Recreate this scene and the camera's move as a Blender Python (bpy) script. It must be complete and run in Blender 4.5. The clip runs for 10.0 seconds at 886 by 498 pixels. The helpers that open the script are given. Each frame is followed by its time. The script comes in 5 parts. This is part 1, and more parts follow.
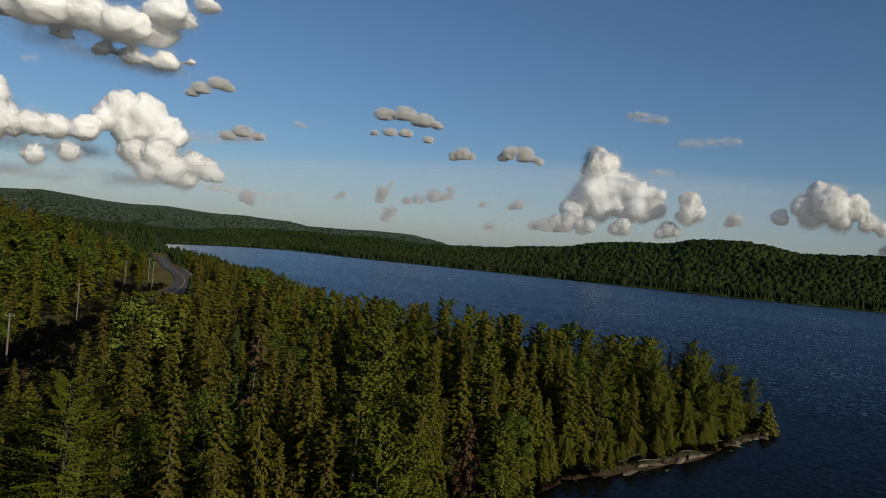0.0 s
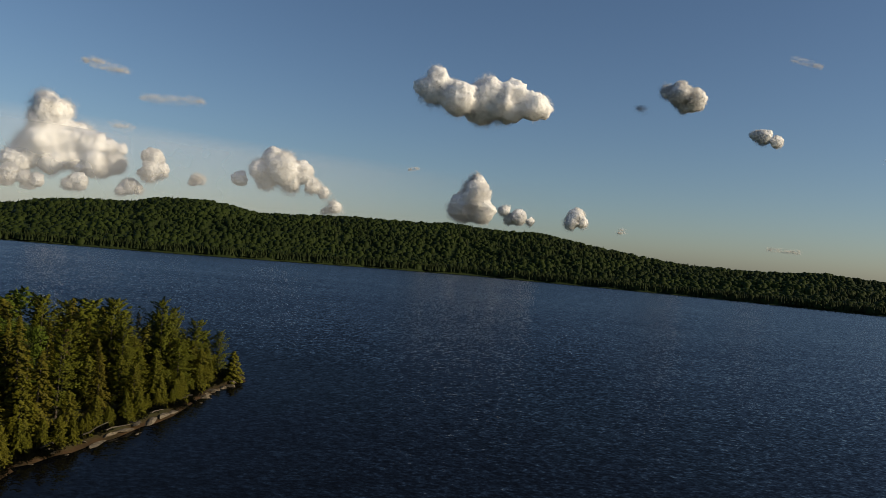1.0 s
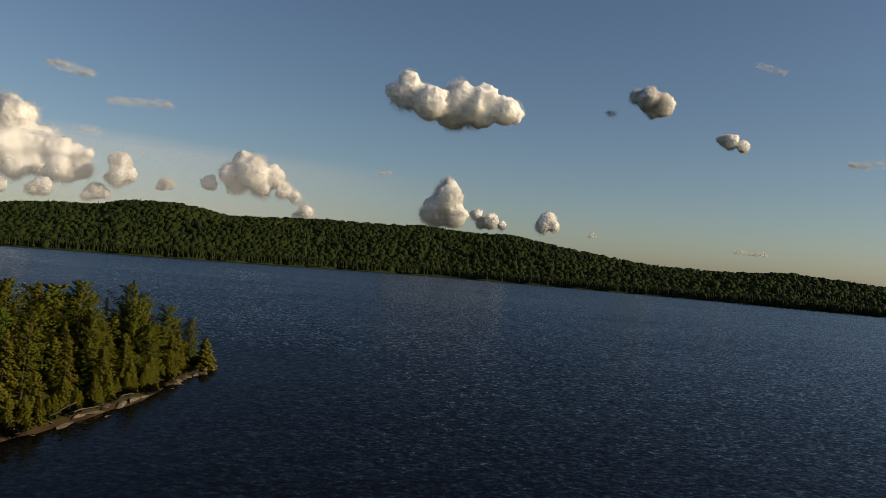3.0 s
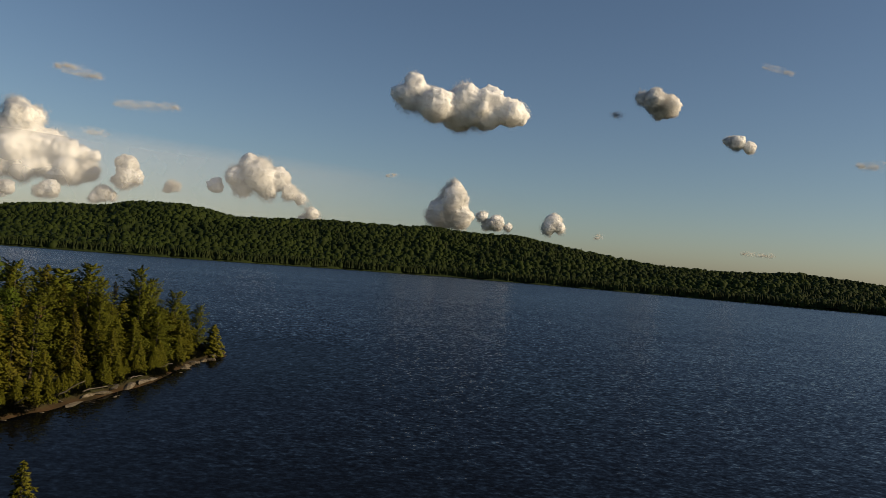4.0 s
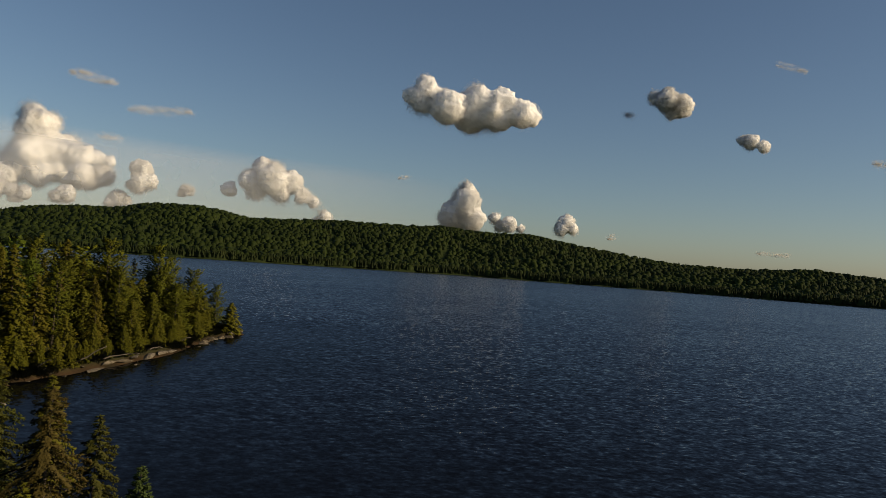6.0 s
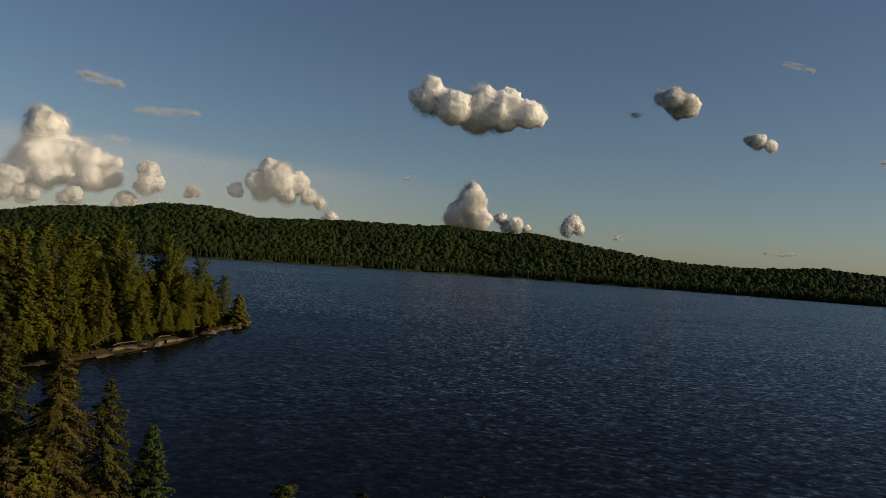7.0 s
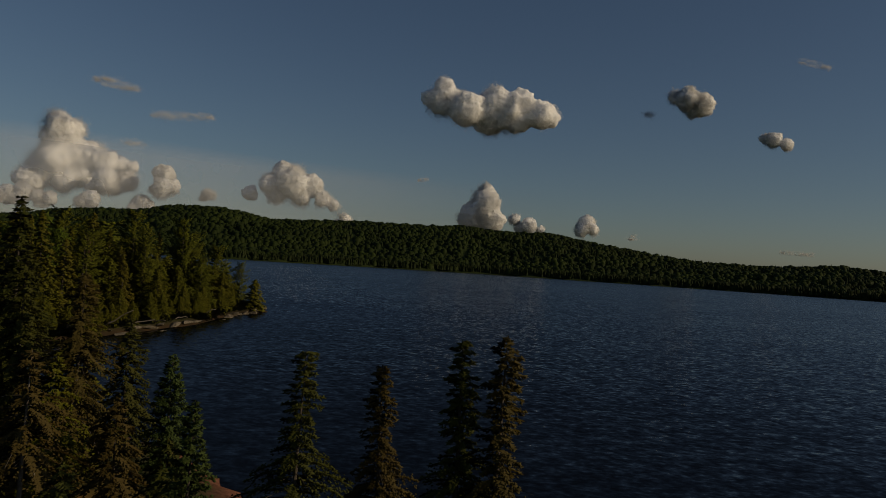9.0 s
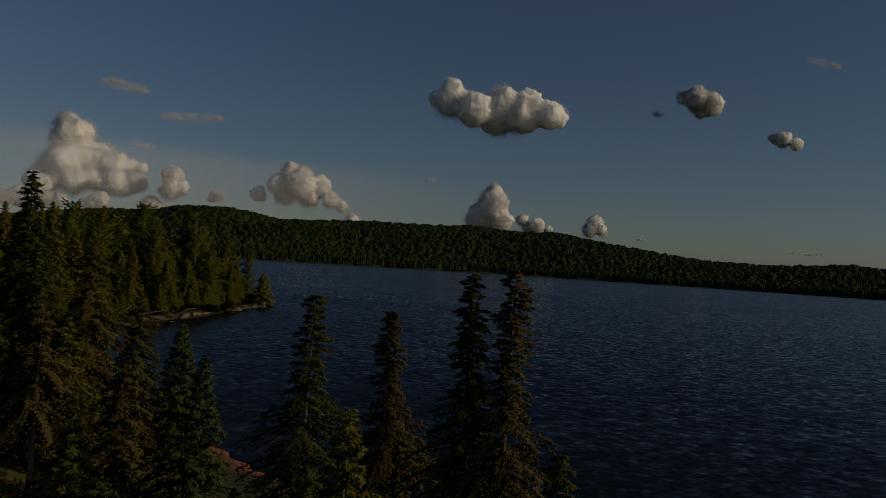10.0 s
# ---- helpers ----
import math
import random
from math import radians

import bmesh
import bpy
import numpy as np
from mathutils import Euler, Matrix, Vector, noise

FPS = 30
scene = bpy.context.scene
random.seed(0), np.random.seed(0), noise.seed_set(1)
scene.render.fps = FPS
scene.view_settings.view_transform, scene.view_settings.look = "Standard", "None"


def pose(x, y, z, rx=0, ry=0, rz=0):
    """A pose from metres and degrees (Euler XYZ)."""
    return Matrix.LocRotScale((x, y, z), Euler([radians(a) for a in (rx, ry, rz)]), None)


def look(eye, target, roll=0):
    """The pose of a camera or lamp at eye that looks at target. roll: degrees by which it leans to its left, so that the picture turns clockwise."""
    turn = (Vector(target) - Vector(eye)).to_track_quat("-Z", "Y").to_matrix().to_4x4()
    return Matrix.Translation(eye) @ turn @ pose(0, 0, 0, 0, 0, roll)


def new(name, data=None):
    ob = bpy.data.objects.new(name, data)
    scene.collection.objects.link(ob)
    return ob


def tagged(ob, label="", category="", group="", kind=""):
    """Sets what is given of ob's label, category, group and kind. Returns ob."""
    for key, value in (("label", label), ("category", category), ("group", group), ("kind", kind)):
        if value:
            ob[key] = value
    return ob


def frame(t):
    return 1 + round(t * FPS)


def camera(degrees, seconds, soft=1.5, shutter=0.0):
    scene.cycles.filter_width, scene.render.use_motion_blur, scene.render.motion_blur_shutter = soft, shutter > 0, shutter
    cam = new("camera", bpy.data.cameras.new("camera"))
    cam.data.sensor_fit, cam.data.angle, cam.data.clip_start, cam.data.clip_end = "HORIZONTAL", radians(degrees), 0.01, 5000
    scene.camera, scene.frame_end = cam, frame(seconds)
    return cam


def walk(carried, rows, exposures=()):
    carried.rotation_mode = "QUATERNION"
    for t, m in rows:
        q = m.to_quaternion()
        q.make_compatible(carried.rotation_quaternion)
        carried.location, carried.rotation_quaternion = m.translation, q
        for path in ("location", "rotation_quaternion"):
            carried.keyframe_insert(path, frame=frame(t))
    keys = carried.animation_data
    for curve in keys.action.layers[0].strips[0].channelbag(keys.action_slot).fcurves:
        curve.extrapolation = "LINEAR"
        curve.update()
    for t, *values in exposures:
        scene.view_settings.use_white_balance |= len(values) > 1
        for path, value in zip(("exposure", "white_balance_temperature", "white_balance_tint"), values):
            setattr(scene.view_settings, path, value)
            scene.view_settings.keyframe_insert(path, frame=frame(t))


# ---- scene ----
cam = camera(63.2, 10.0, soft=0.65)
PATH = [
    (0, 1.62, -1.17, 33.03, 89.66, -4.99, 43.32),
    (0.1, 1.54, -1.06, 32.92, 89.85, -4.55, 38.14),
    (0.2, 1.44, -0.95, 32.82, 89.79, -4.68, 31.92),
    (0.3, 1.33, -0.84, 32.75, 89.77, -4.90, 26.98),
    (0.4, 1.17, -0.75, 32.71, 89.80, -4.77, 20.79),
    (0.5, 0.98, -0.67, 32.71, 89.79, -4.82, 16.08),
    (0.6, 0.78, -0.62, 32.72, 89.82, -4.79, 11.24),
    (0.7, 0.59, -0.58, 32.72, 89.83, -4.83, 8.15),
    (0.8, 0.42, -0.56, 32.71, 89.85, -4.70, 5.28),
    (1, 0.22, -0.52, 32.70, 90.00, -4.80, 2.32),
    (1.5, 0.12, -0.54, 32.30, 90.22, -4.67, 0.20),
    (2, 0.11, -0.32, 31.43, 90.39, -4.56, -0.03),
    (2.5, 0.00, 0.00, 29.98, 90.49, -4.55, -0.01),
    (4, -0.61, 1.30, 24.63, 90.74, -4.45, 0.56),
    (4.5, -0.69, 1.36, 23.08, 90.82, -4.36, 0.80),
    (5, -0.66, 1.22, 21.55, 90.87, -4.27, 1.07),
    (5.5, -0.68, 1.00, 20.32, 90.88, -4.15, 1.33),
    (7, -1.04, 1.53, 16.95, 90.93, -3.96, 2.06),
    (7.5, -1.02, 1.61, 15.95, 90.94, -3.94, 2.35),
    (8, -1.05, 1.68, 14.99, 90.93, -3.82, 2.64),
    (8.5, -1.03, 1.69, 14.12, 90.95, -3.74, 2.90),
    (9, -0.99, 1.62, 13.29, 91.02, -3.62, 3.15),
    (9.5, -0.94, 1.62, 12.51, 91.02, -3.63, 3.46),
    (10, -0.93, 1.63, 11.75, 91.04, -3.54, 3.78),
]
EXPOSURE = [(0, -0.4, 5800, 8), (0.5, -0.42, 6300, 9), (1, -0.1, 6550, 10), (2.5, -0.08, 7200, 11), (5.5, -0.12, 7150, 11), (6.5, -0.27, 7250, 11), (7.5, -0.57, 7250, 11), (8.5, -0.94, 7150, 11), (10, -1.70, 6850, 11)]
walk(cam, [(r[0], pose(*r[1:])) for r in PATH], EXPOSURE)

# ---- light: low evening sun from the right and a clear sky ----
SUN_AZ, SUN_EL = 102.0, 22.0
world = bpy.data.worlds.new("sky")
scene.world = world
world.use_nodes = True
wn = world.node_tree
sky = wn.nodes.new("ShaderNodeTexSky")
sky.sky_type = "NISHITA"
sky.sun_disc = False
sky.sun_elevation, sky.sun_rotation = radians(SUN_EL), radians(SUN_AZ)
sky.altitude, sky.air_density, sky.dust_density, sky.ozone_density = 300, 1.0, 0.9, 3.6
wn.links.new(sky.outputs[0], wn.nodes["Background"].inputs[0])
wn.nodes["Background"].inputs[1].default_value = 0.085
sun_data = bpy.data.lights.new("sun", "SUN")
sun_data.energy, sun_data.angle, sun_data.color = 4.4, radians(0.6), (1.0, 0.83, 0.58)
sun = new("sun", sun_data)
sun_way = Vector((math.sin(radians(SUN_AZ)) * math.cos(radians(SUN_EL)), math.cos(radians(SUN_AZ)) * math.cos(radians(SUN_EL)), math.sin(radians(SUN_EL))))
sun.matrix_world = look(sun_way * 900, (0, 0, 0))


# ---- materials ----
def nodes_of(name):
    m = bpy.data.materials.new(name)
    m.use_nodes = True
    return m, m.node_tree, m.node_tree.nodes["Principled BSDF"]


def noise_of(nt, scale, detail=4.0, coords="Object", rough=0.6):
    tc = nt.nodes.new("ShaderNodeTexCoord")
    n = nt.nodes.new("ShaderNodeTexNoise")
    n.inputs["Scale"].default_value, n.inputs["Detail"].default_value, n.inputs["Roughness"].default_value = scale, detail, rough
    nt.links.new(tc.outputs[coords], n.inputs["Vector"])
    return n.outputs[0]


def ramp_of(nt, src, stops):
    r = nt.nodes.new("ShaderNodeValToRGB")
    while len(r.color_ramp.elements) < len(stops):
        r.color_ramp.elements.new(0.5)
    for e, (p, c) in zip(r.color_ramp.elements, stops):
        e.position, e.color = p, (*c, 1)
    nt.links.new(src, r.inputs[0])
    return r.outputs[0]


def mix_of(nt, fac, a, b, mode="MIX"):
    m = nt.nodes.new("ShaderNodeMix")
    m.data_type, m.blend_type = "RGBA", mode
    for sock, v in ((m.inputs[0], fac), (m.inputs[6], a), (m.inputs[7], b)):
        if hasattr(v, "links"):
            nt.links.new(v, sock)
        else:
            sock.default_value = v if isinstance(v, float) else (*v, 1)
    return m.outputs[2]


def math_of(nt, op, a, b=0.0, clamp=False):
    m = nt.nodes.new("ShaderNodeMath")
    m.operation, m.use_clamp = op, clamp
    for sock, v in zip(m.inputs, (a, b)):
        if hasattr(v, "links"):
            nt.links.new(v, sock)
        else:
            sock.default_value = v
    return m.outputs[0]


def bump_of(nt, src, bsdf, strength, distance):
    b = nt.nodes.new("ShaderNodeBump")
    b.inputs["Strength"].default_value, b.inputs["Distance"].default_value = strength, distance
    nt.links.new(src, b.inputs["Height"])
    nt.links.new(b.outputs[0], bsdf.inputs["Normal"])


def form_of(nt, geo, own):
    """Normal of a small leaf or droplet, turned towards the form of the crown or billow that it belongs to."""
    at, world_way = nt.nodes.new("ShaderNodeAttribute"), nt.nodes.new("ShaderNodeVectorTransform")
    at.attribute_name = "form"
    world_way.vector_type, world_way.convert_from, world_way.convert_to = "VECTOR", "OBJECT", "WORLD"
    nt.links.new(at.outputs["Vector"], world_way.inputs[0])
    both, unit = nt.nodes.new("ShaderNodeVectorMath"), nt.nodes.new("ShaderNodeVectorMath")
    both.operation, unit.operation = "MULTIPLY_ADD", "NORMALIZE"
    both.inputs[1].default_value = (own, own, own)
    nt.links.new(geo.outputs["Normal"], both.inputs[0])
    nt.links.new(world_way.outputs[0], both.inputs[2])
    nt.links.new(both.outputs[0], unit.inputs[0])
    return unit.outputs[0]


def foliage(name, dark, light, tint, through_light=0.09, patch=0.35):
    """Leaves or needles: colour varies from clump to clump, from tree to tree and in soft patches."""
    m, nt, b = nodes_of(name)
    geo = nt.nodes.new("ShaderNodeNewGeometry")
    info = nt.nodes.new("ShaderNodeObjectInfo")
    clump = ramp_of(nt, geo.outputs["Random Per Island"], [(0.0, tuple(0.55 * d + 0.45 * l for d, l in zip(dark, light))), (1.0, light)])
    tree = mix_of(nt, math_of(nt, "MULTIPLY", info.outputs["Random"], 0.55), clump, tint)
    soft = noise_of(nt, patch, 3.0)
    if patch < 0.1:
        soft = math_of(nt, "MULTIPLY", math_of(nt, "SUBTRACT", soft, 0.36), 3.6, True)
    fac = math_of(nt, "MULTIPLY", soft, 0.5)
    col = mix_of(nt, fac, tree, tuple(0.55 * c for c in dark))
    nt.links.new(col, b.inputs["Base Color"])
    b.inputs["Roughness"].default_value = 0.62
    b.inputs["Specular IOR Level"].default_value = 0.08
    tr = nt.nodes.new("ShaderNodeBsdfTranslucent")
    nt.links.new(col, tr.inputs[0])
    nt.links.new(form_of(nt, geo, 0.4), b.inputs["Normal"])
    mx = nt.nodes.new("ShaderNodeMixShader")
    mx.inputs[0].default_value = through_light
    nt.links.new(b.outputs[0], mx.inputs[1])
    nt.links.new(tr.outputs[0], mx.inputs[2])
    nt.links.new(mx.outputs[0], nt.nodes["Material Output"].inputs[0])
    return m


def rough_stuff(name, stops, scale, roughness=0.85, bump=0.4, dist=0.02, coords="Object"):
    m, nt, b = nodes_of(name)
    n = noise_of(nt, scale, 6.0, coords)
    nt.links.new(ramp_of(nt, n, stops), b.inputs["Base Color"])
    b.inputs["Roughness"].default_value = roughness
    bump_of(nt, noise_of(nt, scale * 4, 5.0, coords), b, bump, dist)
    return m


M_SPRUCE = foliage("spruce_needles", (0.013, 0.018, 0.003), (0.146, 0.136, 0.011), (0.130, 0.104, 0.012))
M_PINE = foliage("pine_needles", (0.013, 0.023, 0.003), (0.148, 0.160, 0.012), (0.134, 0.134, 0.012))
M_BLUE = foliage("fir_needles", (0.016, 0.032, 0.010), (0.072, 0.105, 0.026), (0.070, 0.092, 0.020))
M_CEDAR = foliage("cedar_sprays", (0.016, 0.022, 0.003), (0.152, 0.154, 0.012), (0.142, 0.124, 0.012))
M_LEAF = foliage("broad_leaves", (0.030, 0.056, 0.006), (0.125, 0.175, 0.018), (0.130, 0.140, 0.015))
M_MAPLE = foliage("maple_leaves", (0.060, 0.090, 0.010), (0.220, 0.250, 0.030), (0.20, 0.21, 0.03))
M_BROWN = foliage("dead_needles", (0.055, 0.032, 0.014), (0.150, 0.090, 0.040), (0.100, 0.070, 0.030), 0.1)
M_THIN = foliage("sparse_needles", (0.016, 0.018, 0.004), (0.122, 0.114, 0.014), (0.120, 0.090, 0.014))
M_BLACK = foliage("black_spruce_needles", (0.012, 0.018, 0.004), (0.084, 0.092, 0.015), (0.076, 0.066, 0.014))
M_RUSTY = foliage("rusty_spruce_needles", (0.020, 0.016, 0.005), (0.112, 0.090, 0.020), (0.100, 0.066, 0.019))
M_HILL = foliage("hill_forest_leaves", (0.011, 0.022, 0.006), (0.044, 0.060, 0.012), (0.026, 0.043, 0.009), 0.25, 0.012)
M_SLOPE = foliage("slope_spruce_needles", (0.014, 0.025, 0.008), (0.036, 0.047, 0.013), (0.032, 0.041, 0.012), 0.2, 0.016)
# air haze painted into the leaf colour: paler and bluer than nearer woods
M_HAZED = foliage("hazed_forest_leaves", (0.050, 0.068, 0.048), (0.085, 0.108, 0.070), (0.070, 0.092, 0.066), 0.3, 0.006)
M_BARK = rough_stuff("bark", [(0.3, (0.035, 0.027, 0.02)), (0.7, (0.10, 0.08, 0.062))], 9.0, 0.9, 0.6, 0.02)
M_PALE = rough_stuff("pale_dead_wood", [(0.3, (0.09, 0.072, 0.055)), (0.7, (0.20, 0.17, 0.135))], 7.0, 0.85)
M_ROCK = rough_stuff("granite", [(0.3, (0.035, 0.026, 0.017)), (0.46, (0.11, 0.088, 0.056)), (0.72, (0.21, 0.172, 0.118))], 1.6, 0.8, 0.8, 0.08)
M_POLE = rough_stuff("weathered_pole", [(0.3, (0.10, 0.088, 0.07)), (0.7, (0.18, 0.165, 0.14))], 3.0, 0.85)
M_METAL = rough_stuff("galvanised_steel", [(0.3, (0.45, 0.46, 0.47)), (0.7, (0.62, 0.62, 0.62))], 2.0, 0.45, 0.1, 0.002)
M_ASPHALT = rough_stuff("asphalt", [(0.3, (0.040, 0.036, 0.032)), (0.7, (0.075, 0.066, 0.058))], 1.5, 1.0, 0.3, 0.01, "Object")
M_PAINT = rough_stuff("road_paint", [(0.3, (0.55, 0.44, 0.12)), (0.7, (0.70, 0.58, 0.20))], 5.0, 0.7, 0.1, 0.002)
M_DRY = foliage("dry_scrub", (0.050, 0.052, 0.012), (0.170, 0.135, 0.030), (0.200, 0.115, 0.030))
M_SHRUB = foliage("shrub_leaves", (0.028, 0.050, 0.012), (0.095, 0.115, 0.025), (0.12, 0.10, 0.03))


def ground_material():
    """Needle litter and moss, dry grass in the clearing, red sand and pale gravel by the water."""
    m, nt, b = nodes_of("ground")
    geo = nt.nodes.new("ShaderNodeNewGeometry")
    sep = nt.nodes.new("ShaderNodeSeparateXYZ")
    nt.links.new(geo.outputs["Position"], sep.inputs[0])
    fine, mid, wide = noise_of(nt, 3.0, 6.0), noise_of(nt, 0.25, 5.0), noise_of(nt, 0.03, 4.0)
    litter = ramp_of(nt, fine, [(0.3, (0.030, 0.026, 0.014)), (0.55, (0.050, 0.055, 0.020)), (0.75, (0.090, 0.065, 0.035))])
    grass = ramp_of(nt, mid, [(0.3, (0.050, 0.085, 0.015)), (0.5, (0.130, 0.105, 0.024)), (0.7, (0.230, 0.120, 0.035))])
    at = nt.nodes.new("ShaderNodeAttribute")
    at.attribute_name = "clearing"
    col = mix_of(nt, at.outputs["Fac"], litter, grass)
    sand = ramp_of(nt, fine, [(0.3, (0.15, 0.055, 0.030)), (0.7, (0.30, 0.125, 0.070))])
    low = math_of(nt, "ADD", sep.outputs[2], math_of(nt, "MULTIPLY", mid, 1.2))
    shore = math_of(nt, "SUBTRACT", 1.0, math_of(nt, "MULTIPLY", math_of(nt, "SUBTRACT", low, 0.9), 1.6, True), True)
    gap = nt.nodes.new("ShaderNodeVectorMath")
    gap.operation = "DISTANCE"
    gap.inputs[1].default_value = (-13, 36, 0)
    nt.links.new(geo.outputs["Position"], gap.inputs[0])
    beach = math_of(nt, "SUBTRACT", 2.6, math_of(nt, "MULTIPLY", gap.outputs["Value"], 0.1), True)
    stone = ramp_of(nt, mid, [(0.35, (0.022, 0.015, 0.009)), (0.6, (0.065, 0.034, 0.018)), (0.8, (0.10, 0.065, 0.04))])
    col = mix_of(nt, math_of(nt, "MULTIPLY", shore, 0.8), col, stone)
    col = mix_of(nt, math_of(nt, "MULTIPLY", shore, beach), col, sand)
    wood = ramp_of(nt, wide, [(0.3, (0.020, 0.032, 0.008)), (0.7, (0.038, 0.052, 0.013))])
    at2 = nt.nodes.new("ShaderNodeAttribute")
    at2.attribute_name = "far_wood"
    col = mix_of(nt, at2.outputs["Fac"], col, wood)
    nt.links.new(col, b.inputs["Base Color"])
    b.inputs["Roughness"].default_value = 0.95
    b.inputs["Specular IOR Level"].default_value = 0.1
    bump_of(nt, fine, b, 0.6, 0.08)
    return m


def water_material():
    """Deep lake water with small wind ripples running with the breeze, calmer in the lee of the shore."""
    m, nt, b = nodes_of("lake_water")
    b.inputs["Base Color"].default_value = (0.0026, 0.0028, 0.0034, 1)
    b.inputs["Roughness"].default_value = 0.07
    b.inputs["IOR"].default_value = 1.333
    b.inputs["Specular IOR Level"].default_value = 0.44
    tc, at = nt.nodes.new("ShaderNodeTexCoord"), nt.nodes.new("ShaderNodeAttribute")
    at.attribute_name = "wind"
    wind = math_of(nt, "ADD", math_of(nt, "MULTIPLY", at.outputs["Fac"], 0.45), 0.55)
    slope = None
    for scale, turn, stretch, amount in ((1.35, -18, 0.7, 0.56), (2.8, -8, 0.8, 0.42), (0.5, -24, 0.6, 0.14), (0.03, -14, 0.3, 0.06)):
        mp = nt.nodes.new("ShaderNodeMapping")
        mp.inputs["Rotation"].default_value = (0, 0, radians(turn))
        mp.inputs["Scale"].default_value = (stretch, 1, 1)
        n = nt.nodes.new("ShaderNodeTexNoise")
        n.inputs["Scale"].default_value, n.inputs["Detail"].default_value, n.inputs["Distortion"].default_value = scale, 2.0, 0.2
        nt.links.new(tc.outputs["Object"], mp.inputs[0])
        nt.links.new(mp.outputs[0], n.inputs["Vector"])
        tilt, size = nt.nodes.new("ShaderNodeVectorMath"), nt.nodes.new("ShaderNodeVectorMath")
        tilt.operation, size.operation = "SUBTRACT", "MULTIPLY"
        tilt.inputs[1].default_value = (0.5, 0.5, 0.5)
        size.inputs[1].default_value = (0.4 * amount, amount, 0)
        nt.links.new(n.outputs["Color"], tilt.inputs[0])
        nt.links.new(tilt.outputs[0], size.inputs[0])
        if slope is None:
            slope = size.outputs[0]
        else:
            add = nt.nodes.new("ShaderNodeVectorMath")
            nt.links.new(slope, add.inputs[0])
            nt.links.new(size.outputs[0], add.inputs[1])
            slope = add.outputs[0]
    lean, blown, up, unit = (nt.nodes.new("ShaderNodeVectorMath") for k in range(4))
    lean.inputs[1].default_value = (0.02, -0.155, 0)
    blown.operation, unit.operation = "SCALE", "NORMALIZE"
    nt.links.new(slope, blown.inputs[0])
    nt.links.new(wind, blown.inputs["Scale"])
    nt.links.new(blown.outputs[0], lean.inputs[0])
    up.inputs[1].default_value = (0, 0, 1)
    nt.links.new(lean.outputs[0], up.inputs[0])
    nt.links.new(up.outputs[0], unit.inputs[0])
    nt.links.new(unit.outputs[0], b.inputs["Normal"])
    return m


def cloud_materials():
    """Droplets that scatter sunlight deep into the heap, and the thin flakes of mist at its rim."""
    body, nt, b = nodes_of("cloud_body")
    b.inputs["Base Color"].default_value = (0.98, 0.98, 0.98, 1)
    b.inputs["Roughness"].default_value = 1.0
    b.inputs["Specular IOR Level"].default_value = 0.0
    b.inputs["Subsurface Weight"].default_value = 1.0
    b.inputs["Subsurface Radius"].default_value = (1.0, 1.0, 1.0)
    b.inputs["Subsurface Scale"].default_value = 100.0
    mist, nt, b = nodes_of("cloud_mist")
    nt.nodes.remove(b)
    d, t, mx = nt.nodes.new("ShaderNodeBsdfDiffuse"), nt.nodes.new("ShaderNodeBsdfTranslucent"), nt.nodes.new("ShaderNodeMixShader")
    d.inputs[0].default_value = t.inputs[0].default_value = (0.95, 0.95, 0.95, 1)
    mx.inputs[0].default_value = 0.45
    form = form_of(nt, nt.nodes.new("ShaderNodeNewGeometry"), 0.0)
    add, unit = nt.nodes.new("ShaderNodeVectorMath"), nt.nodes.new("ShaderNodeVectorMath")
    add.inputs[1].default_value = tuple(0.8 * sun_way)
    unit.operation = "NORMALIZE"
    nt.links.new(form, add.inputs[0])
    nt.links.new(add.outputs[0], unit.inputs[0])
    for node in (d, t):
        nt.links.new(unit.outputs[0], node.inputs["Normal"])
    nt.links.new(d.outputs[0], mx.inputs[1])
    nt.links.new(t.outputs[0], mx.inputs[2])
    nt.links.new(mx.outputs[0], nt.nodes["Material Output"].inputs[0])
    return body, mist


M_GROUND, M_WATER = ground_material(), water_material()
M_CLOUD, M_MIST = cloud_materials()


# ---- mesh helpers ----
def mesh_of(name, verts, faces, material, smooth=False):
    me = bpy.data.meshes.new(name)
    me.from_pydata([tuple(v) for v in verts] if not isinstance(verts, np.ndarray) else verts.tolist(), [], faces if isinstance(faces, list) else faces.tolist())
    me.materials.append(material)
    if smooth:
        me.shade_smooth()
    me.update()
    return me


def fast_mesh(name, verts, faces, material, form=None):
    """A mesh of many triangles, with the normals of the form that they belong to."""
    me = bpy.data.meshes.new(name)
    me.vertices.add(len(verts))
    me.vertices.foreach_set("co", np.asarray(verts, np.float32).ravel())
    me.loops.add(faces.size)
    me.loops.foreach_set("vertex_index", faces.astype(np.int32).ravel())
    me.polygons.add(len(faces))
    me.polygons.foreach_set("loop_start", (np.arange(len(faces)) * faces.shape[1]).astype(np.int32))
    me.update(calc_edges=True)
    if form is not None:
        me.attributes.new("form", "FLOAT_VECTOR", "POINT").data.foreach_set("vector", np.asarray(form, np.float32).ravel())
    me.materials.append(material)
    return me


def part(name, data, parent, label=""):
    ob = new(name, data)
    ob.parent = parent
    return tagged(ob, label) if label else ob


def thing(name, x, y, z, label, category, group="", kind=""):
    root = new(name)
    root.matrix_world = pose(x, y, z)
    root.empty_display_size = 0.2
    return tagged(root, label, category, group, kind)


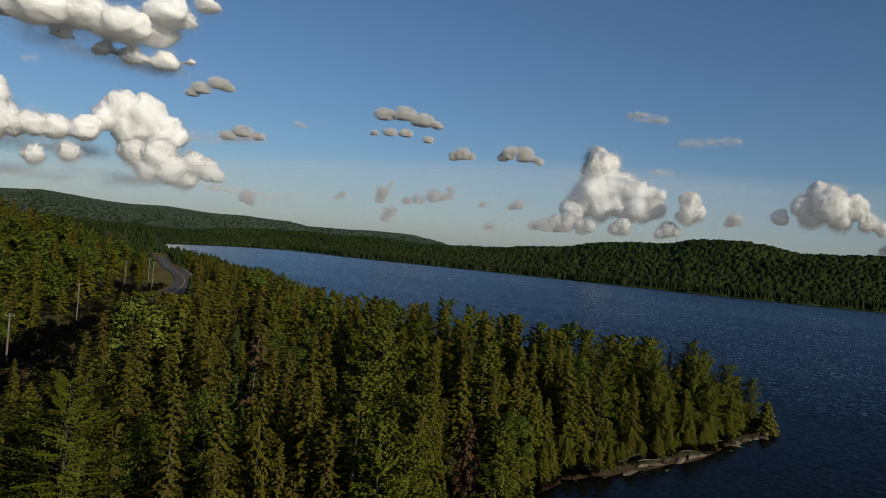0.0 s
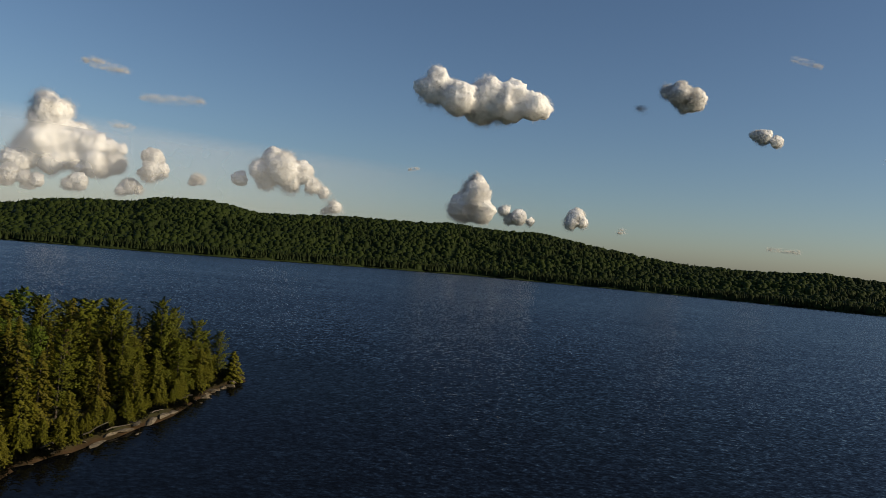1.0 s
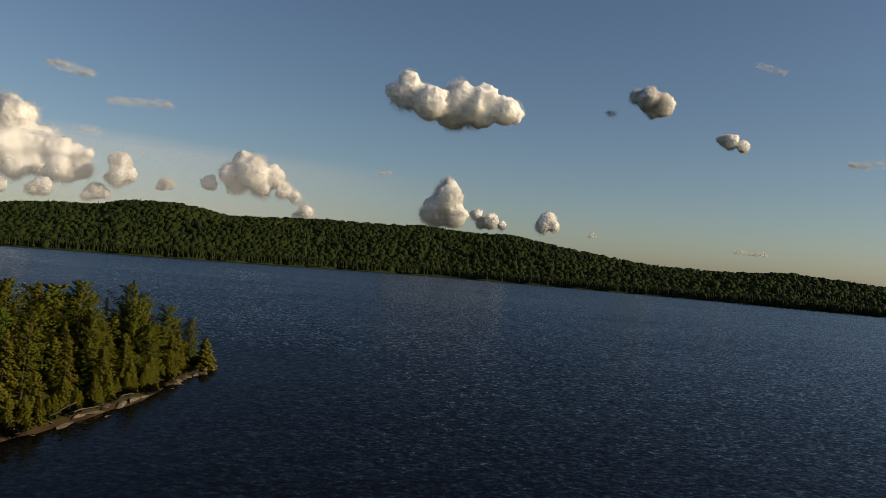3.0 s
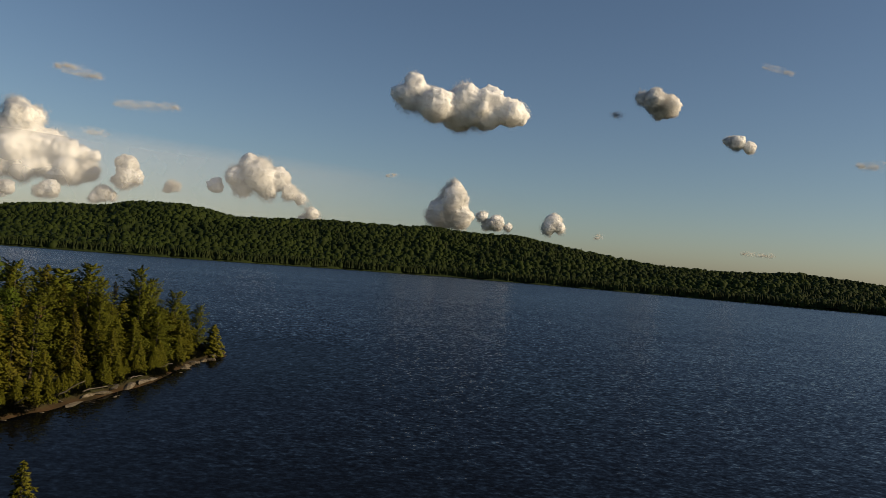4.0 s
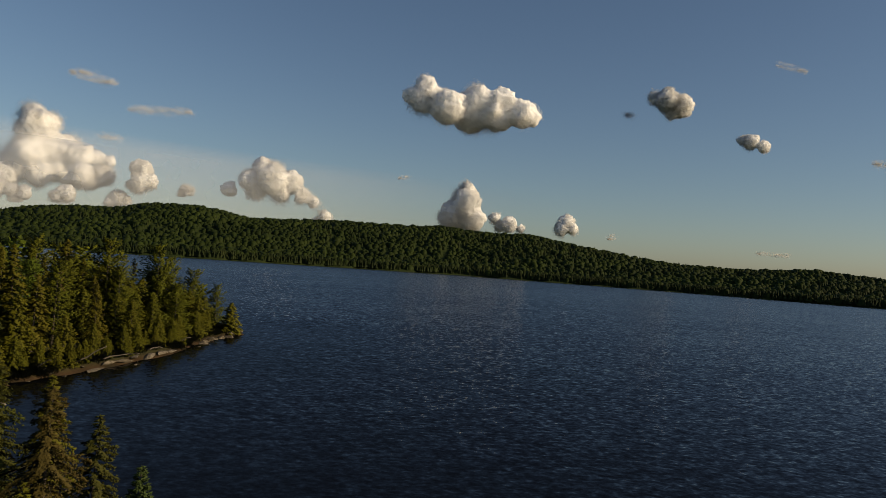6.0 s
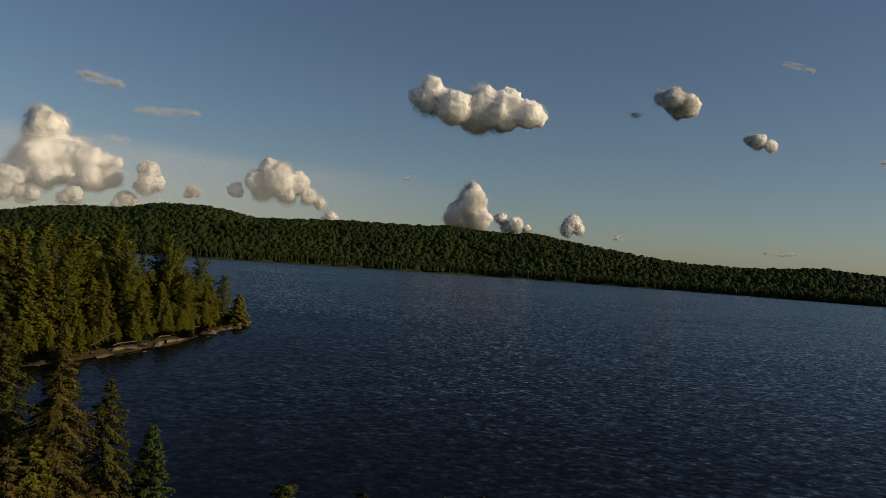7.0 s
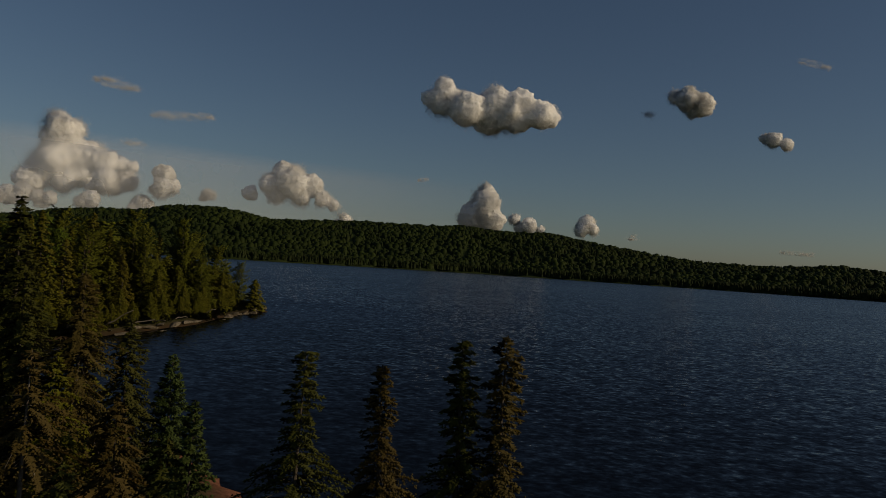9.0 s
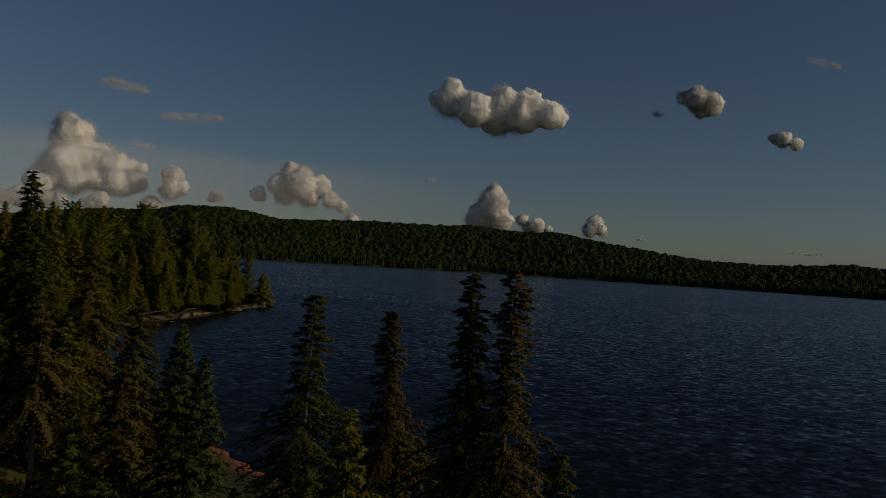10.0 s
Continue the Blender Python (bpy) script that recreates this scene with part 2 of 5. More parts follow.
# ---- the lie of the land ----
NEAR_SHORE = [(900, -500), (200, -60), (60, 12), (20, 24), (4, 29), (-6, 34), (-13, 39.5), (-20, 47), (-30, 52), (-42, 58), (-49, 66), (-53, 75), (-54.5, 82), (-56, 90), (-53, 99),
              (-51, 109), (-49, 122), (-50, 134), (-49.5, 147), (-47, 157), (-52, 161), (-64, 160), (-82, 160), (-102, 163), (-122, 166), (-152, 160), (-186, 160),
              (-240, 186), (-320, 222), (-420, 262), (-560, 312), (-760, 362), (-920, 402)]
FAR_SHORE = [(-920, 402), (-1015, 490), (-1090, 640), (-1080, 745), (-930, 745), (-813, 772), (-700, 806), (-560, 845), (-387, 862), (-257, 905), (-150, 955), (0, 985),
             (160, 945), (294, 895), (476, 788), (700, 640), (1100, 330), (2600, -900)]
ROAD = [(-620, 290), (-460, 222), (-400, 196), (-343, 169), (-308, 156), (-272, 140), (-238, 121), (-196, 92), (-158, 66), (-117, 40), (-84, 8), (-56, -40), (-40, -110), (-40, -300)]
# height of the tree tops on the skyline in degrees, against the bearing
NEAR_RIDGE_AZ = [-80, -67, -64, -60, -56, -49, -43, -38.3, -33.9, -31.9, -28.5, -26.4, -24.6, -21.1, -19.1, -17.0, -12.8, -8.4, -4.0, -1.7, 0.6, 5.1, 8.7, 11.7, 16.0, 20.1, 25.8, 26.9, 29.4, 31.4, 50]
NEAR_RIDGE_EL = [-0.3, -0.3, -0.37, 0.0, 0.29, 0.3, 0.25, 0.5, 1.0, 1.4, 1.72, 1.76, 2.18, 2.42, 2.24, 1.83, 1.95, 2.02, 2.17, 2.31, 2.13, 2.16, 1.63, 1.19, 0.65, 0.54, 0.84, 0.69, 0.5, 0.33, 0.3]
FAR_RIDGE_AZ = [-95, -85, -75.4, -72.7, -69.8, -66.9, -64.5, -60.9, -58.8, -55.4, -54.0, -50.0, -46.0, -43.5, -41, 60]
FAR_RIDGE_EL = [1.0, 1.1, 1.22, 1.44, 1.15, 1.0, 1.07, 0.87, 0.9, 0.77, 0.5, 0.6, 0.62, 0.2, -0.6, -0.6]


def line_distance(x, y, line):
    """Distance to a line of points, and the side: positive to the left of its way."""
    best, side = np.full(x.shape, 1e9), np.zeros(x.shape)
    for (ax, ay), (bx, by) in zip(line[:-1], line[1:]):
        dx, dy = bx - ax, by - ay
        k = np.clip(((x - ax) * dx + (y - ay) * dy) / (dx * dx + dy * dy), 0, 1)
        d = np.hypot(x - ax - k * dx, y - ay - k * dy)
        s = np.sign(dx * (y - ay) - dy * (x - ax))
        side = np.where(d < best, s, side)
        best = np.minimum(best, d)
    return best, side


def in_lake(x, y):
    ring = NEAR_SHORE + FAR_SHORE[1:]
    inside = np.zeros(x.shape, bool)
    for (ax, ay), (bx, by) in zip(ring, ring[1:] + ring[:1]):
        if ay != by:
            inside ^= ((ay > y) != (by > y)) & (x < (bx - ax) * (y - ay) / (by - ay) + ax)
    return inside


def smooth(v, a, b):
    k = np.clip((v - a) / (b - a), 0, 1)
    return k * k * (3 - 2 * k)


def ripple(x, y, size):
    return np.sin(x / size + 1.7 * np.sin(y / size * 0.7)) * np.cos(y / size * 1.1 + 1.3 * np.sin(x / size * 0.6 + 2))


def land(x, y):
    """Ground height, how far it is clearing, and how far it is woods across the lake."""
    x, y = np.asarray(x, float), np.asarray(y, float)
    dn, _ = line_distance(x, y, NEAR_SHORE)
    df, _ = line_distance(x, y, FAR_SHORE)
    dr, side = line_distance(x, y, ROAD)
    wet = in_lake(x, y)
    az, dist = np.degrees(np.arctan2(x, y)), np.hypot(x, y)
    near = 0.5 * (1 - np.exp(-dn / 0.8)) + 6.0 * (1 - np.exp(-dn / 38)) + 3.0 * smooth(-x, 110, 220)
    near = near + 0.5 * ripple(x, y, 9) * smooth(dn, 3, 20)
    hill = np.where(side < 0, 19.0 * smooth(dr, 12, 100), 0) * smooth(-x + y * 0.3, 20, 120)
    near = near * (1 - 0.65 * smooth(-x, 300, 420)) + hill * (1 + 0.15 * ripple(x, y, 60))
    shelf = smooth(11 - dr, 0, 6)
    near = near * (1 - shelf) + shelf * np.where(x < -60, 9.2 - 5.5 * smooth(-x, 330, 430), 6.5)
    top = 31 + (dist) * np.tan(np.radians(np.interp(az, NEAR_RIDGE_AZ, NEAR_RIDGE_EL))) - 10
    far = 1.2 * (1 - np.exp(-df / 4)) + np.maximum(top, 4) * smooth(df, -40, 300) * np.interp(az, [-45, -38, -25, -5, 3, 20], [1.0, 1.1, 1.13, 1.1, 1.03, 1.0]) * (1 - 0.35 * smooth(df, 330, 900))
    far = far + 2.5 * ripple(x, y, 55) * smooth(df, 20, 120)
    mount = 31 + dist * np.tan(np.radians(np.interp(az, FAR_RIDGE_AZ, FAR_RIDGE_EL))) - 6
    far = np.maximum(far, mount * smooth(dist, 1900, 3100) + 3 * ripple(x, y, 120))
    w = df**2 / (df**2 + dn**2 + 1e-6) * (1 - smooth(dist, 1250, 1800))
    h = near * w + far * (1 - w)
    h = np.where(wet, -0.25 - 4.0 * (1 - np.exp(-np.minimum(dn, df) / 14)), h + 0.12)
    clear = smooth(17 - dr, 0, 5) * (side < 0) * smooth(-x, 80, 100) + smooth(9 - dr, 0, 3)
    clear = np.maximum(clear, smooth(9 - np.hypot(x + 19, y - 27), 0, 3))
    return h, np.clip(clear, 0, 1) * ~wet, smooth(w, 0.6, 0.3)


def axis_of(lows):
    out = [lows[0][0]]
    for start, end, step in lows:
        n = max(1, round((end - start) / step))
        out += [start + (end - start) * (i + 1) / n for i in range(n)]
    return np.array(out)


gx = axis_of([(-4200, -1300, 70), (-1300, -360, 20), (-360, -60, 3), (-60, 40, 2), (40, 400, 20), (400, 1300, 30), (1300, 4200, 100)])
gy = axis_of([(-2500, -160, 90), (-160, -30, 8), (-30, 170, 2), (170, 230, 4), (230, 700, 20), (700, 1500, 16), (1500, 4400, 70)])
GX, GY = np.meshgrid(gx, gy)
GZ, CLEAR, WOOD = land(GX, GY)
nx, ny = len(gx), len(gy)
idx = np.arange(nx * ny).reshape(ny, nx)
quads = np.stack([idx[:-1, :-1], idx[:-1, 1:], idx[1:, 1:], idx[1:, :-1]], -1).reshape(-1, 4)
ground_mesh = mesh_of("ground", np.stack([GX, GY, GZ], -1).reshape(-1, 3), quads, M_GROUND, True)
for key, values in (("clearing", CLEAR), ("far_wood", WOOD)):
    ground_mesh.attributes.new(key, "FLOAT", "POINT").data.foreach_set("value", values.ravel().astype(np.float32))
tagged(new("ground", ground_mesh), "forest floor with dry grass clearing and sandy shore", "ground", kind="structure")
wx = axis_of([(-4200, -1300, 290), (-1300, -200, 50), (-200, 100, 6), (100, 400, 30), (400, 1300, 90), (1300, 4200, 290)])
wy = axis_of([(-2500, -160, 234), (-160, -20, 20), (-20, 260, 6), (260, 1100, 60), (1100, 4400, 330)])
WX, WY = np.meshgrid(wx, wy)
idx = np.arange(WX.size).reshape(WX.shape)
quads = np.stack([idx[:-1, :-1], idx[:-1, 1:], idx[1:, 1:], idx[1:, :-1]], -1).reshape(-1, 4)
water_mesh = mesh_of("water", np.stack([WX, WY, 0 * WX], -1).reshape(-1, 3), quads, M_WATER)
# the woods of the point keep the wind off the bay
lee = smooth(line_distance(WX, WY, NEAR_SHORE[8:20])[0], 3, 58)
water_mesh.attributes.new("wind", "FLOAT", "POINT").data.foreach_set("value", lee.ravel().astype(np.float32))
water = new("water", water_mesh)
tagged(water, "dark blue lake rippled by a light wind", "lake", kind="structure")


UP = np.array([0.0, 0.0, 1.0])


# ---- clouds ----
def value_noise(p, seed):
    """Smooth noise between -1 and 1 at points p."""
    cell = np.floor(p).astype(np.int64)
    f = p - cell
    f = f * f * (3 - 2 * f)
    out = np.zeros(len(p))
    for i in (0, 1):
        for j in (0, 1):
            for k in (0, 1):
                h = (cell[:, 0] + i) * 374761393 + (cell[:, 1] + j) * 668265263 + (cell[:, 2] + k) * 2147483647 + seed * 974711
                h = ((h ^ (h >> 13)) * 1274126177) & 0x7FFFFFFF
                h = (h ^ (h >> 16)) & 0xFFFF
                w = (f[:, 0] if i else 1 - f[:, 0]) * (f[:, 1] if j else 1 - f[:, 1]) * (f[:, 2] if k else 1 - f[:, 2])
                out += w * (h / 32767.5 - 1)
    return out


def billows(p, size, seed, octaves):
    """Heaped, cauliflower-like relief: rounded knobs with creases between them."""
    out, amp = np.zeros(len(p)), 0.5
    for k in range(octaves):
        out += amp * (0.55 - 1.7 * np.abs(value_noise(p / size + 7.3 * k, seed + k)))
        size, amp = size * 0.47, amp * 0.56
    return out


def sky_spot(az, el, d):
    a, e = radians(az), radians(el)
    return np.array((d * math.sin(a) * math.cos(e), d * math.cos(a) * math.cos(e), 31 + d * math.sin(e)))


def flakes(name, p, form, wide, cr):
    """Small scattered flakes of mist round points p."""
    n = len(p)
    u = cr.normal(size=(n, 3))
    u /= np.linalg.norm(u, axis=1, keepdims=True)
    v = np.cross(u, cr.normal(size=(n, 3)))
    v /= np.linalg.norm(v, axis=1, keepdims=True)
    w = (wide * cr.uniform(0.75, 1.25, n))[:, None]
    verts = np.stack([p + u * w, p + (0.87 * v - 0.5 * u) * w, p - (0.87 * v + 0.5 * u) * w], 1).reshape(-1, 3)
    return fast_mesh(name, verts, np.arange(3 * n).reshape(-1, 3), M_MIST, np.repeat(form, 3, axis=0))


def wisp(name, dist, lobes, label, seed, dense=0.5, flat=0.8):
    """A thin torn scrap of mist along a row of spots."""
    cr = np.random.default_rng(seed)
    unit = dist * math.pi / 180
    middle = sky_spot(np.mean([l[0] for l in lobes]), np.mean([l[1] for l in lobes]), dist)
    spots = sorted((l for l in lobes), key=lambda l: l[0])
    c = np.array([sky_spot(az, el, dist) - middle for az, el, r in spots])
    r = np.array([l[2] for l in spots]) * unit
    flake = min(1.0 + 0.009 * r.mean(), 2.6)
    area = 2.2 * flat * r.mean() * (np.linalg.norm(c[-1] - c[0]) + 2 * r.mean())
    n = int(min(60000, 1.3 * dense * area / (0.4 * flake * flake)))
    t = cr.uniform(-0.3, len(c) - 0.7, n)
    p = np.stack([np.interp(t, range(len(c)), c[:, k]) for k in range(3)], 1)
    size = np.interp(t, range(len(c)), r)
    p = p + cr.normal(size=(n, 3)) * size[:, None] * (0.55, 0.55, 0.5 * flat)
    torn = 0.6 * value_noise(p / (r.mean() * np.array([1.4, 1.4, 0.55])), seed) + 0.4 * value_noise(p / (r.mean() * np.array([0.5, 0.5, 0.22])), seed + 1)
    keep = cr.random(n) < np.clip(0.4 + 1.3 * torn, 0.02, 1)
    p = p[keep]
    form = cr.normal(size=p.shape) * 0.3 + np.array(sun_way) * 0.5
    ob = new(name, flakes(name, p, form, np.full(len(p), flake), cr))
    ob.matrix_world = pose(*middle)
    return tagged(ob, label, "cloud", kind="stuff")


def puff(name, dist, lobes, label, seed, dense=1.6, flat=1.0):
    """A small soft cloud of mist, thickest in its heaps and torn at the rim."""
    cr = np.random.default_rng(seed)
    unit = dist * math.pi / 180
    middle = sky_spot(np.mean([l[0] for l in lobes]), np.mean([l[1] for l in lobes]), dist)
    spots, forms = [], []
    biggest = max(l[2] for l in lobes) * unit
    for az, el, rad in lobes:
        r = rad * unit * 1.3
        n = int(dense * 1.9 * math.pi * r * r * flat / (0.65 * 1.7 * 1.7))
        d = cr.normal(size=(n, 3))
        d *= (cr.random(n) ** 0.45 / np.linalg.norm(d, axis=1))[:, None]
        p = sky_spot(az, el, dist + cr.uniform(-0.3, 0.3) * r) - middle + d * (r, r, r * flat * 0.9)
        p[:, 2] = np.where(d[:, 2] < -0.45, p[:, 2] + (-0.45 - d[:, 2]) * r * flat * 0.5, p[:, 2])
        inside = 1.0 - np.linalg.norm(d, axis=1) + 1.1 * billows(p / (1, 1, flat), biggest * 0.9, seed, 4)
        keep = cr.random(n) < np.clip(0.12 + 2.6 * inside, 0.0, 1)
        spots.append(p[keep])
        forms.append(d[keep] * 0.7 + np.array(sun_way) * 0.3 + UP * 0.2)
    p = np.concatenate(spots)
    ob = new(name, flakes(name, p, np.concatenate(forms), np.full(len(p), 1.7), cr))
    ob.matrix_world = pose(*middle)
    return tagged(ob, label, "cloud", kind="stuff")


def cloud(name, dist, lobes, label, seed, flat=1.0):
    """A heap of billows joined into one body, with a rim of mist that thins out."""
    cr = np.random.default_rng(seed)
    unit = dist * math.pi / 180
    middle = sky_spot(np.mean([l[0] for l in lobes]), np.mean([l[1] for l in lobes]), dist)
    bm = bmesh.new()
    biggest = max(l[2] for l in lobes) * unit
    for az, el, rad in lobes:
        c = Vector(sky_spot(az, el, dist + cr.uniform(-0.5, 0.5) * rad * unit) - middle)
        r0 = rad * unit * 1.1
        bmesh.ops.create_icosphere(bm, subdivisions=2, radius=r0, matrix=Matrix.Translation(c) @ Matrix.Diagonal((1, 1, flat, 1)))
        for k in range(12):
            d = Vector(cr.normal(size=3)).normalized()
            d.z = abs(d.z) * 0.9 - 0.2
            bmesh.ops.create_icosphere(bm, subdivisions=1, radius=r0 * cr.uniform(0.25, 0.5), matrix=Matrix.Translation(c + Vector((d.x, d.y, d.z * flat)) * r0 * 0.75))
    rough = bpy.data.meshes.new(name)
    bm.to_mesh(rough)
    bm.free()
    root = thing(name, *middle, label, "cloud", "clouds", "")
    body = part("body", rough, root)
    re = body.modifiers.new("remesh", "REMESH")
    re.mode, re.voxel_size = "VOXEL", max(biggest * 0.06, 2.2)
    sm = body.modifiers.new("merge", "SMOOTH")
    sm.factor, sm.iterations = 0.7, 3
    me = bpy.data.meshes.new_from_object(body.evaluated_get(bpy.context.evaluated_depsgraph_get()))
    body.modifiers.clear()
    body.data = me
    nv = len(me.vertices)
    p, nrm = np.empty(nv * 3), np.empty(nv * 3, np.float32)
    me.vertices.foreach_get("co", p)
    me.vertex_normals.foreach_get("vector", nrm)
    p, nrm = p.reshape(-1, 3), nrm.reshape(-1, 3).astype(float)
    knobs = billows(p, biggest * 0.8, seed, 5)
    p = p + nrm * (biggest * (0.42 * knobs - 0.06) * np.where(nrm[:, 2] < -0.2, 0.5, 1.0))[:, None] * (1, 1, min(1, flat + 0.2))
    me.vertices.foreach_set("co", p.ravel())
    me.shade_smooth()
    me.update()
    me.materials.clear()
    me.materials.append(M_CLOUD)
    # mist over the skin, wider where the cloud dissolves
    me.calc_loop_triangles()
    nt = len(me.loop_triangles)
    tri = np.empty(nt * 3, np.int32)
    me.loop_triangles.foreach_get("vertices", tri)
    tri = tri.reshape(-1, 3)
    nrm_now = np.empty(nv * 3, np.float32)
    me.vertex_normals.foreach_get("vector", nrm_now)
    nrm_now = nrm_now.reshape(-1, 3)
    a, b, c = p[tri[:, 0]], p[tri[:, 1]], p[tri[:, 2]]
    areas = np.linalg.norm(np.cross(b - a, c - a), axis=1) / 2
    n = int(min(90000, 1.6 * min(1.0, max(0.3, biggest / 90)) * areas.sum() / 2.6))
    pick = cr.choice(nt, n, p=areas / areas.sum())
    k = np.sort(cr.random((n, 2)), axis=1)
    k = np.stack([k[:, 0], k[:, 1] - k[:, 0], 1 - k[:, 1]], 1)
    q = (p[tri[pick]] * k[:, :, None]).sum(1)
    m = (nrm_now[tri[pick]] * k[:, :, None]).sum(1)
    loose = np.clip(0.05 + 0.24 * value_noise(q / (0.9 * biggest), seed + 9) + 0.10 * np.clip(-m[:, 2], 0, 1), 0.012, 0.22)
    some = cr.random(n) < np.clip(0.12 + 4 * loose, 0, 0.75)
    q, m, loose = q[some], m[some], loose[some]
    n = len(q)
    q = q + m * (np.abs(cr.normal(size=n)) * loose * biggest)[:, None] * (1, 1, max(flat, 0.6))
    form = m * 0.8 + q / (np.linalg.norm(q, axis=1, keepdims=True) + 1e-6) * 0.4
    wide = 2.0
    part("mist", flakes("mist", q, form, np.full(n, wide), cr), root, "ragged rim of mist")
    return root


cloud("cloud", 4400, [(-31.69, 7.46, 0.90), (-30.89, 7.40, 0.67), (-31.97, 6.57, 0.81), (-31.05, 5.81, 1.26), (-32.33, 4.46, 1.17), (-29.98, 5.58, 1.17), (-28.71, 5.48, 0.81), (-33.28, 3.67, 0.90), (-31.26, 3.94, 0.90), (-27.72, 5.38, 0.54), (-26.85, 5.25, 0.36), (-30.1, 4.45, 1.0), (-31.9, 5.2, 1.0)], "towering white cumulus with a lit crown", 11)
cloud("cloud", 4250, [(-28.60, 4.05, 0.81), (-27.21, 4.14, 0.63), (-29.30, 3.64, 0.45), (-27.92, 3.73, 0.54)], "small white fair-weather cumulus", 12)
cloud("cloud", 4100, [(-24.73, 4.87, 0.72), (-24.85, 3.90, 0.67), (-24.16, 4.10, 0.58), (-25.22, 3.73, 0.40)], "small white fair-weather cumulus", 13)
puff("cloud", 4100, [(-21.47, 3.65, 0.49), (-21.85, 3.40, 0.31)], "small white fair-weather cumulus", 14)
cloud("cloud", 4100, [(-33.70, 2.69, 0.58), (-34.51, 2.51, 0.63), (-32.86, 2.56, 0.40)], "small white fair-weather cumulus", 15)
cloud("cloud", 4100, [(-29.47, 2.66, 0.58), (-30.02, 2.39, 0.40), (-32.01, 2.43, 0.45)], "small white fair-weather cumulus", 16)
cloud("cloud", 4100, [(-26.09, 2.64, 0.54), (-26.70, 2.36, 0.36), (-25.50, 2.50, 0.31)], "small white fair-weather cumulus", 17)
cloud("cloud", 4300, [(-16.05, 5.89, 0.76), (-15.35, 5.18, 1.08), (-14.04, 5.01, 0.90), (-17.03, 4.92, 0.72), (-18.43, 4.07, 0.54), (-16.46, 4.19, 0.67), (-14.62, 4.21, 0.72), (-13.01, 4.11, 0.58), (-12.10, 3.66, 0.45), (-11.13, 2.60, 0.49), (-11.85, 2.27, 0.31)], "heaped white cumulus low over the hill", 18)
cloud("cloud", 4250, [(0.19, 5.55, 0.54), (-0.48, 4.47, 0.72), (0.47, 4.99, 0.45), (-0.81, 3.50, 0.81), (0.16, 3.22, 0.58), (-1.59, 3.17, 0.49), (-0.90, 3.53, 1.08), (-0.09, 4.58, 0.99), (0.45, 3.45, 0.99)], "narrow upright cumulus turret", 19)
cloud("cloud", 4100, [(2.30, 3.48, 0.40), (3.45, 3.04, 0.58), (4.37, 2.75, 0.31), (2.67, 2.79, 0.36)], "small white fair-weather cumulus", 20)
cloud("cloud", 4100, [(7.93, 3.38, 0.63), (7.62, 2.91, 0.49), (8.40, 3.02, 0.40)], "small white fair-weather cumulus", 21)
wisp("cloud", 4100, [(11.53, 2.55, 0.31), (11.20, 2.44, 0.18)], "small white fair-weather cumulus", 22, 0.9)
cloud("cloud", 4650, [(-3.86, 13.29, 0.76), (-4.83, 12.52, 0.76), (-2.66, 12.53, 0.90), (0.49, 12.55, 1.03), (2.09, 12.27, 1.26), (3.70, 11.69, 0.99), (4.52, 11.48, 0.72), (-0.89, 11.89, 0.90), (1.06, 11.17, 0.72), (-2.05, 12.02, 1.35), (-3.88, 12.42, 1.17), (-0.21, 11.65, 1.53), (2.04, 11.73, 1.44), (3.85, 11.67, 1.08)], "broad white cumulus with a grey base", 23)
cloud("cloud", 4650, [(14.97, 13.04, 0.81), (15.94, 12.61, 0.81), (14.01, 13.15, 0.40), (15.33, 12.15, 0.45)], "small white fair-weather cumulus", 24)
wisp("cloud", 4650, [(12.29, 11.82, 0.40), (11.94, 11.98, 0.27)], "small white fair-weather cumulus", 25, 0.45)
cloud("cloud", 4600, [(21.00, 10.08, 0.54), (21.86, 9.69, 0.40), (20.39, 10.11, 0.31)], "small white fair-weather cumulus", 26)
puff("cloud", 4700, [(-48.77, 9.77, 0.72), (-47.31, 9.95, 0.85), (-45.79, 9.57, 0.81), (-44.68, 9.32, 0.49)], "small white fair-weather cumulus", 27, flat=0.7)
puff("cloud", 4600, [(-48.29, 8.46, 0.49), (-47.04, 8.49, 0.49), (-49.53, 8.29, 0.31), (-45.21, 8.13, 0.40)], "small white fair-weather cumulus", 28, flat=0.7)
puff("cloud", 4500, [(-42.43, 7.27, 0.54), (-43.08, 7.04, 0.40), (-41.69, 7.11, 0.31)], "small white fair-weather cumulus", 29)
puff("cloud", 4500, [(-38.55, 7.62, 0.58), (-37.52, 7.57, 0.67), (-36.41, 7.16, 0.40), (-39.19, 7.26, 0.36)], "small white fair-weather cumulus", 30)
cloud("cloud", 4400, [(-68.14, 7.89, 1.08), (-66.27, 7.69, 1.21), (-69.11, 7.06, 0.90), (-67.01, 6.36, 1.48), (-65.11, 6.71, 1.08), (-70.31, 6.04, 0.99), (-72.07, 5.93, 0.90), (-73.44, 5.87, 0.81), (-74.76, 5.66, 0.90), (-75.72, 7.68, 0.90), (-76.40, 6.06, 1.80), (-64.28, 6.08, 0.81)], "large billowing cumulus bank", 31)
cloud("cloud", 4250, [(-65.36, 4.94, 1.08), (-66.89, 4.82, 0.99), (-62.76, 4.51, 0.81), (-61.79, 4.11, 0.81), (-64.49, 3.88, 0.99), (-61.07, 3.77, 0.58), (-63.27, 3.44, 0.81), (-66.03, 3.61, 0.72), (-71.24, 4.24, 0.63), (-73.28, 3.80, 0.63)], "small white fair-weather cumulus", 32)
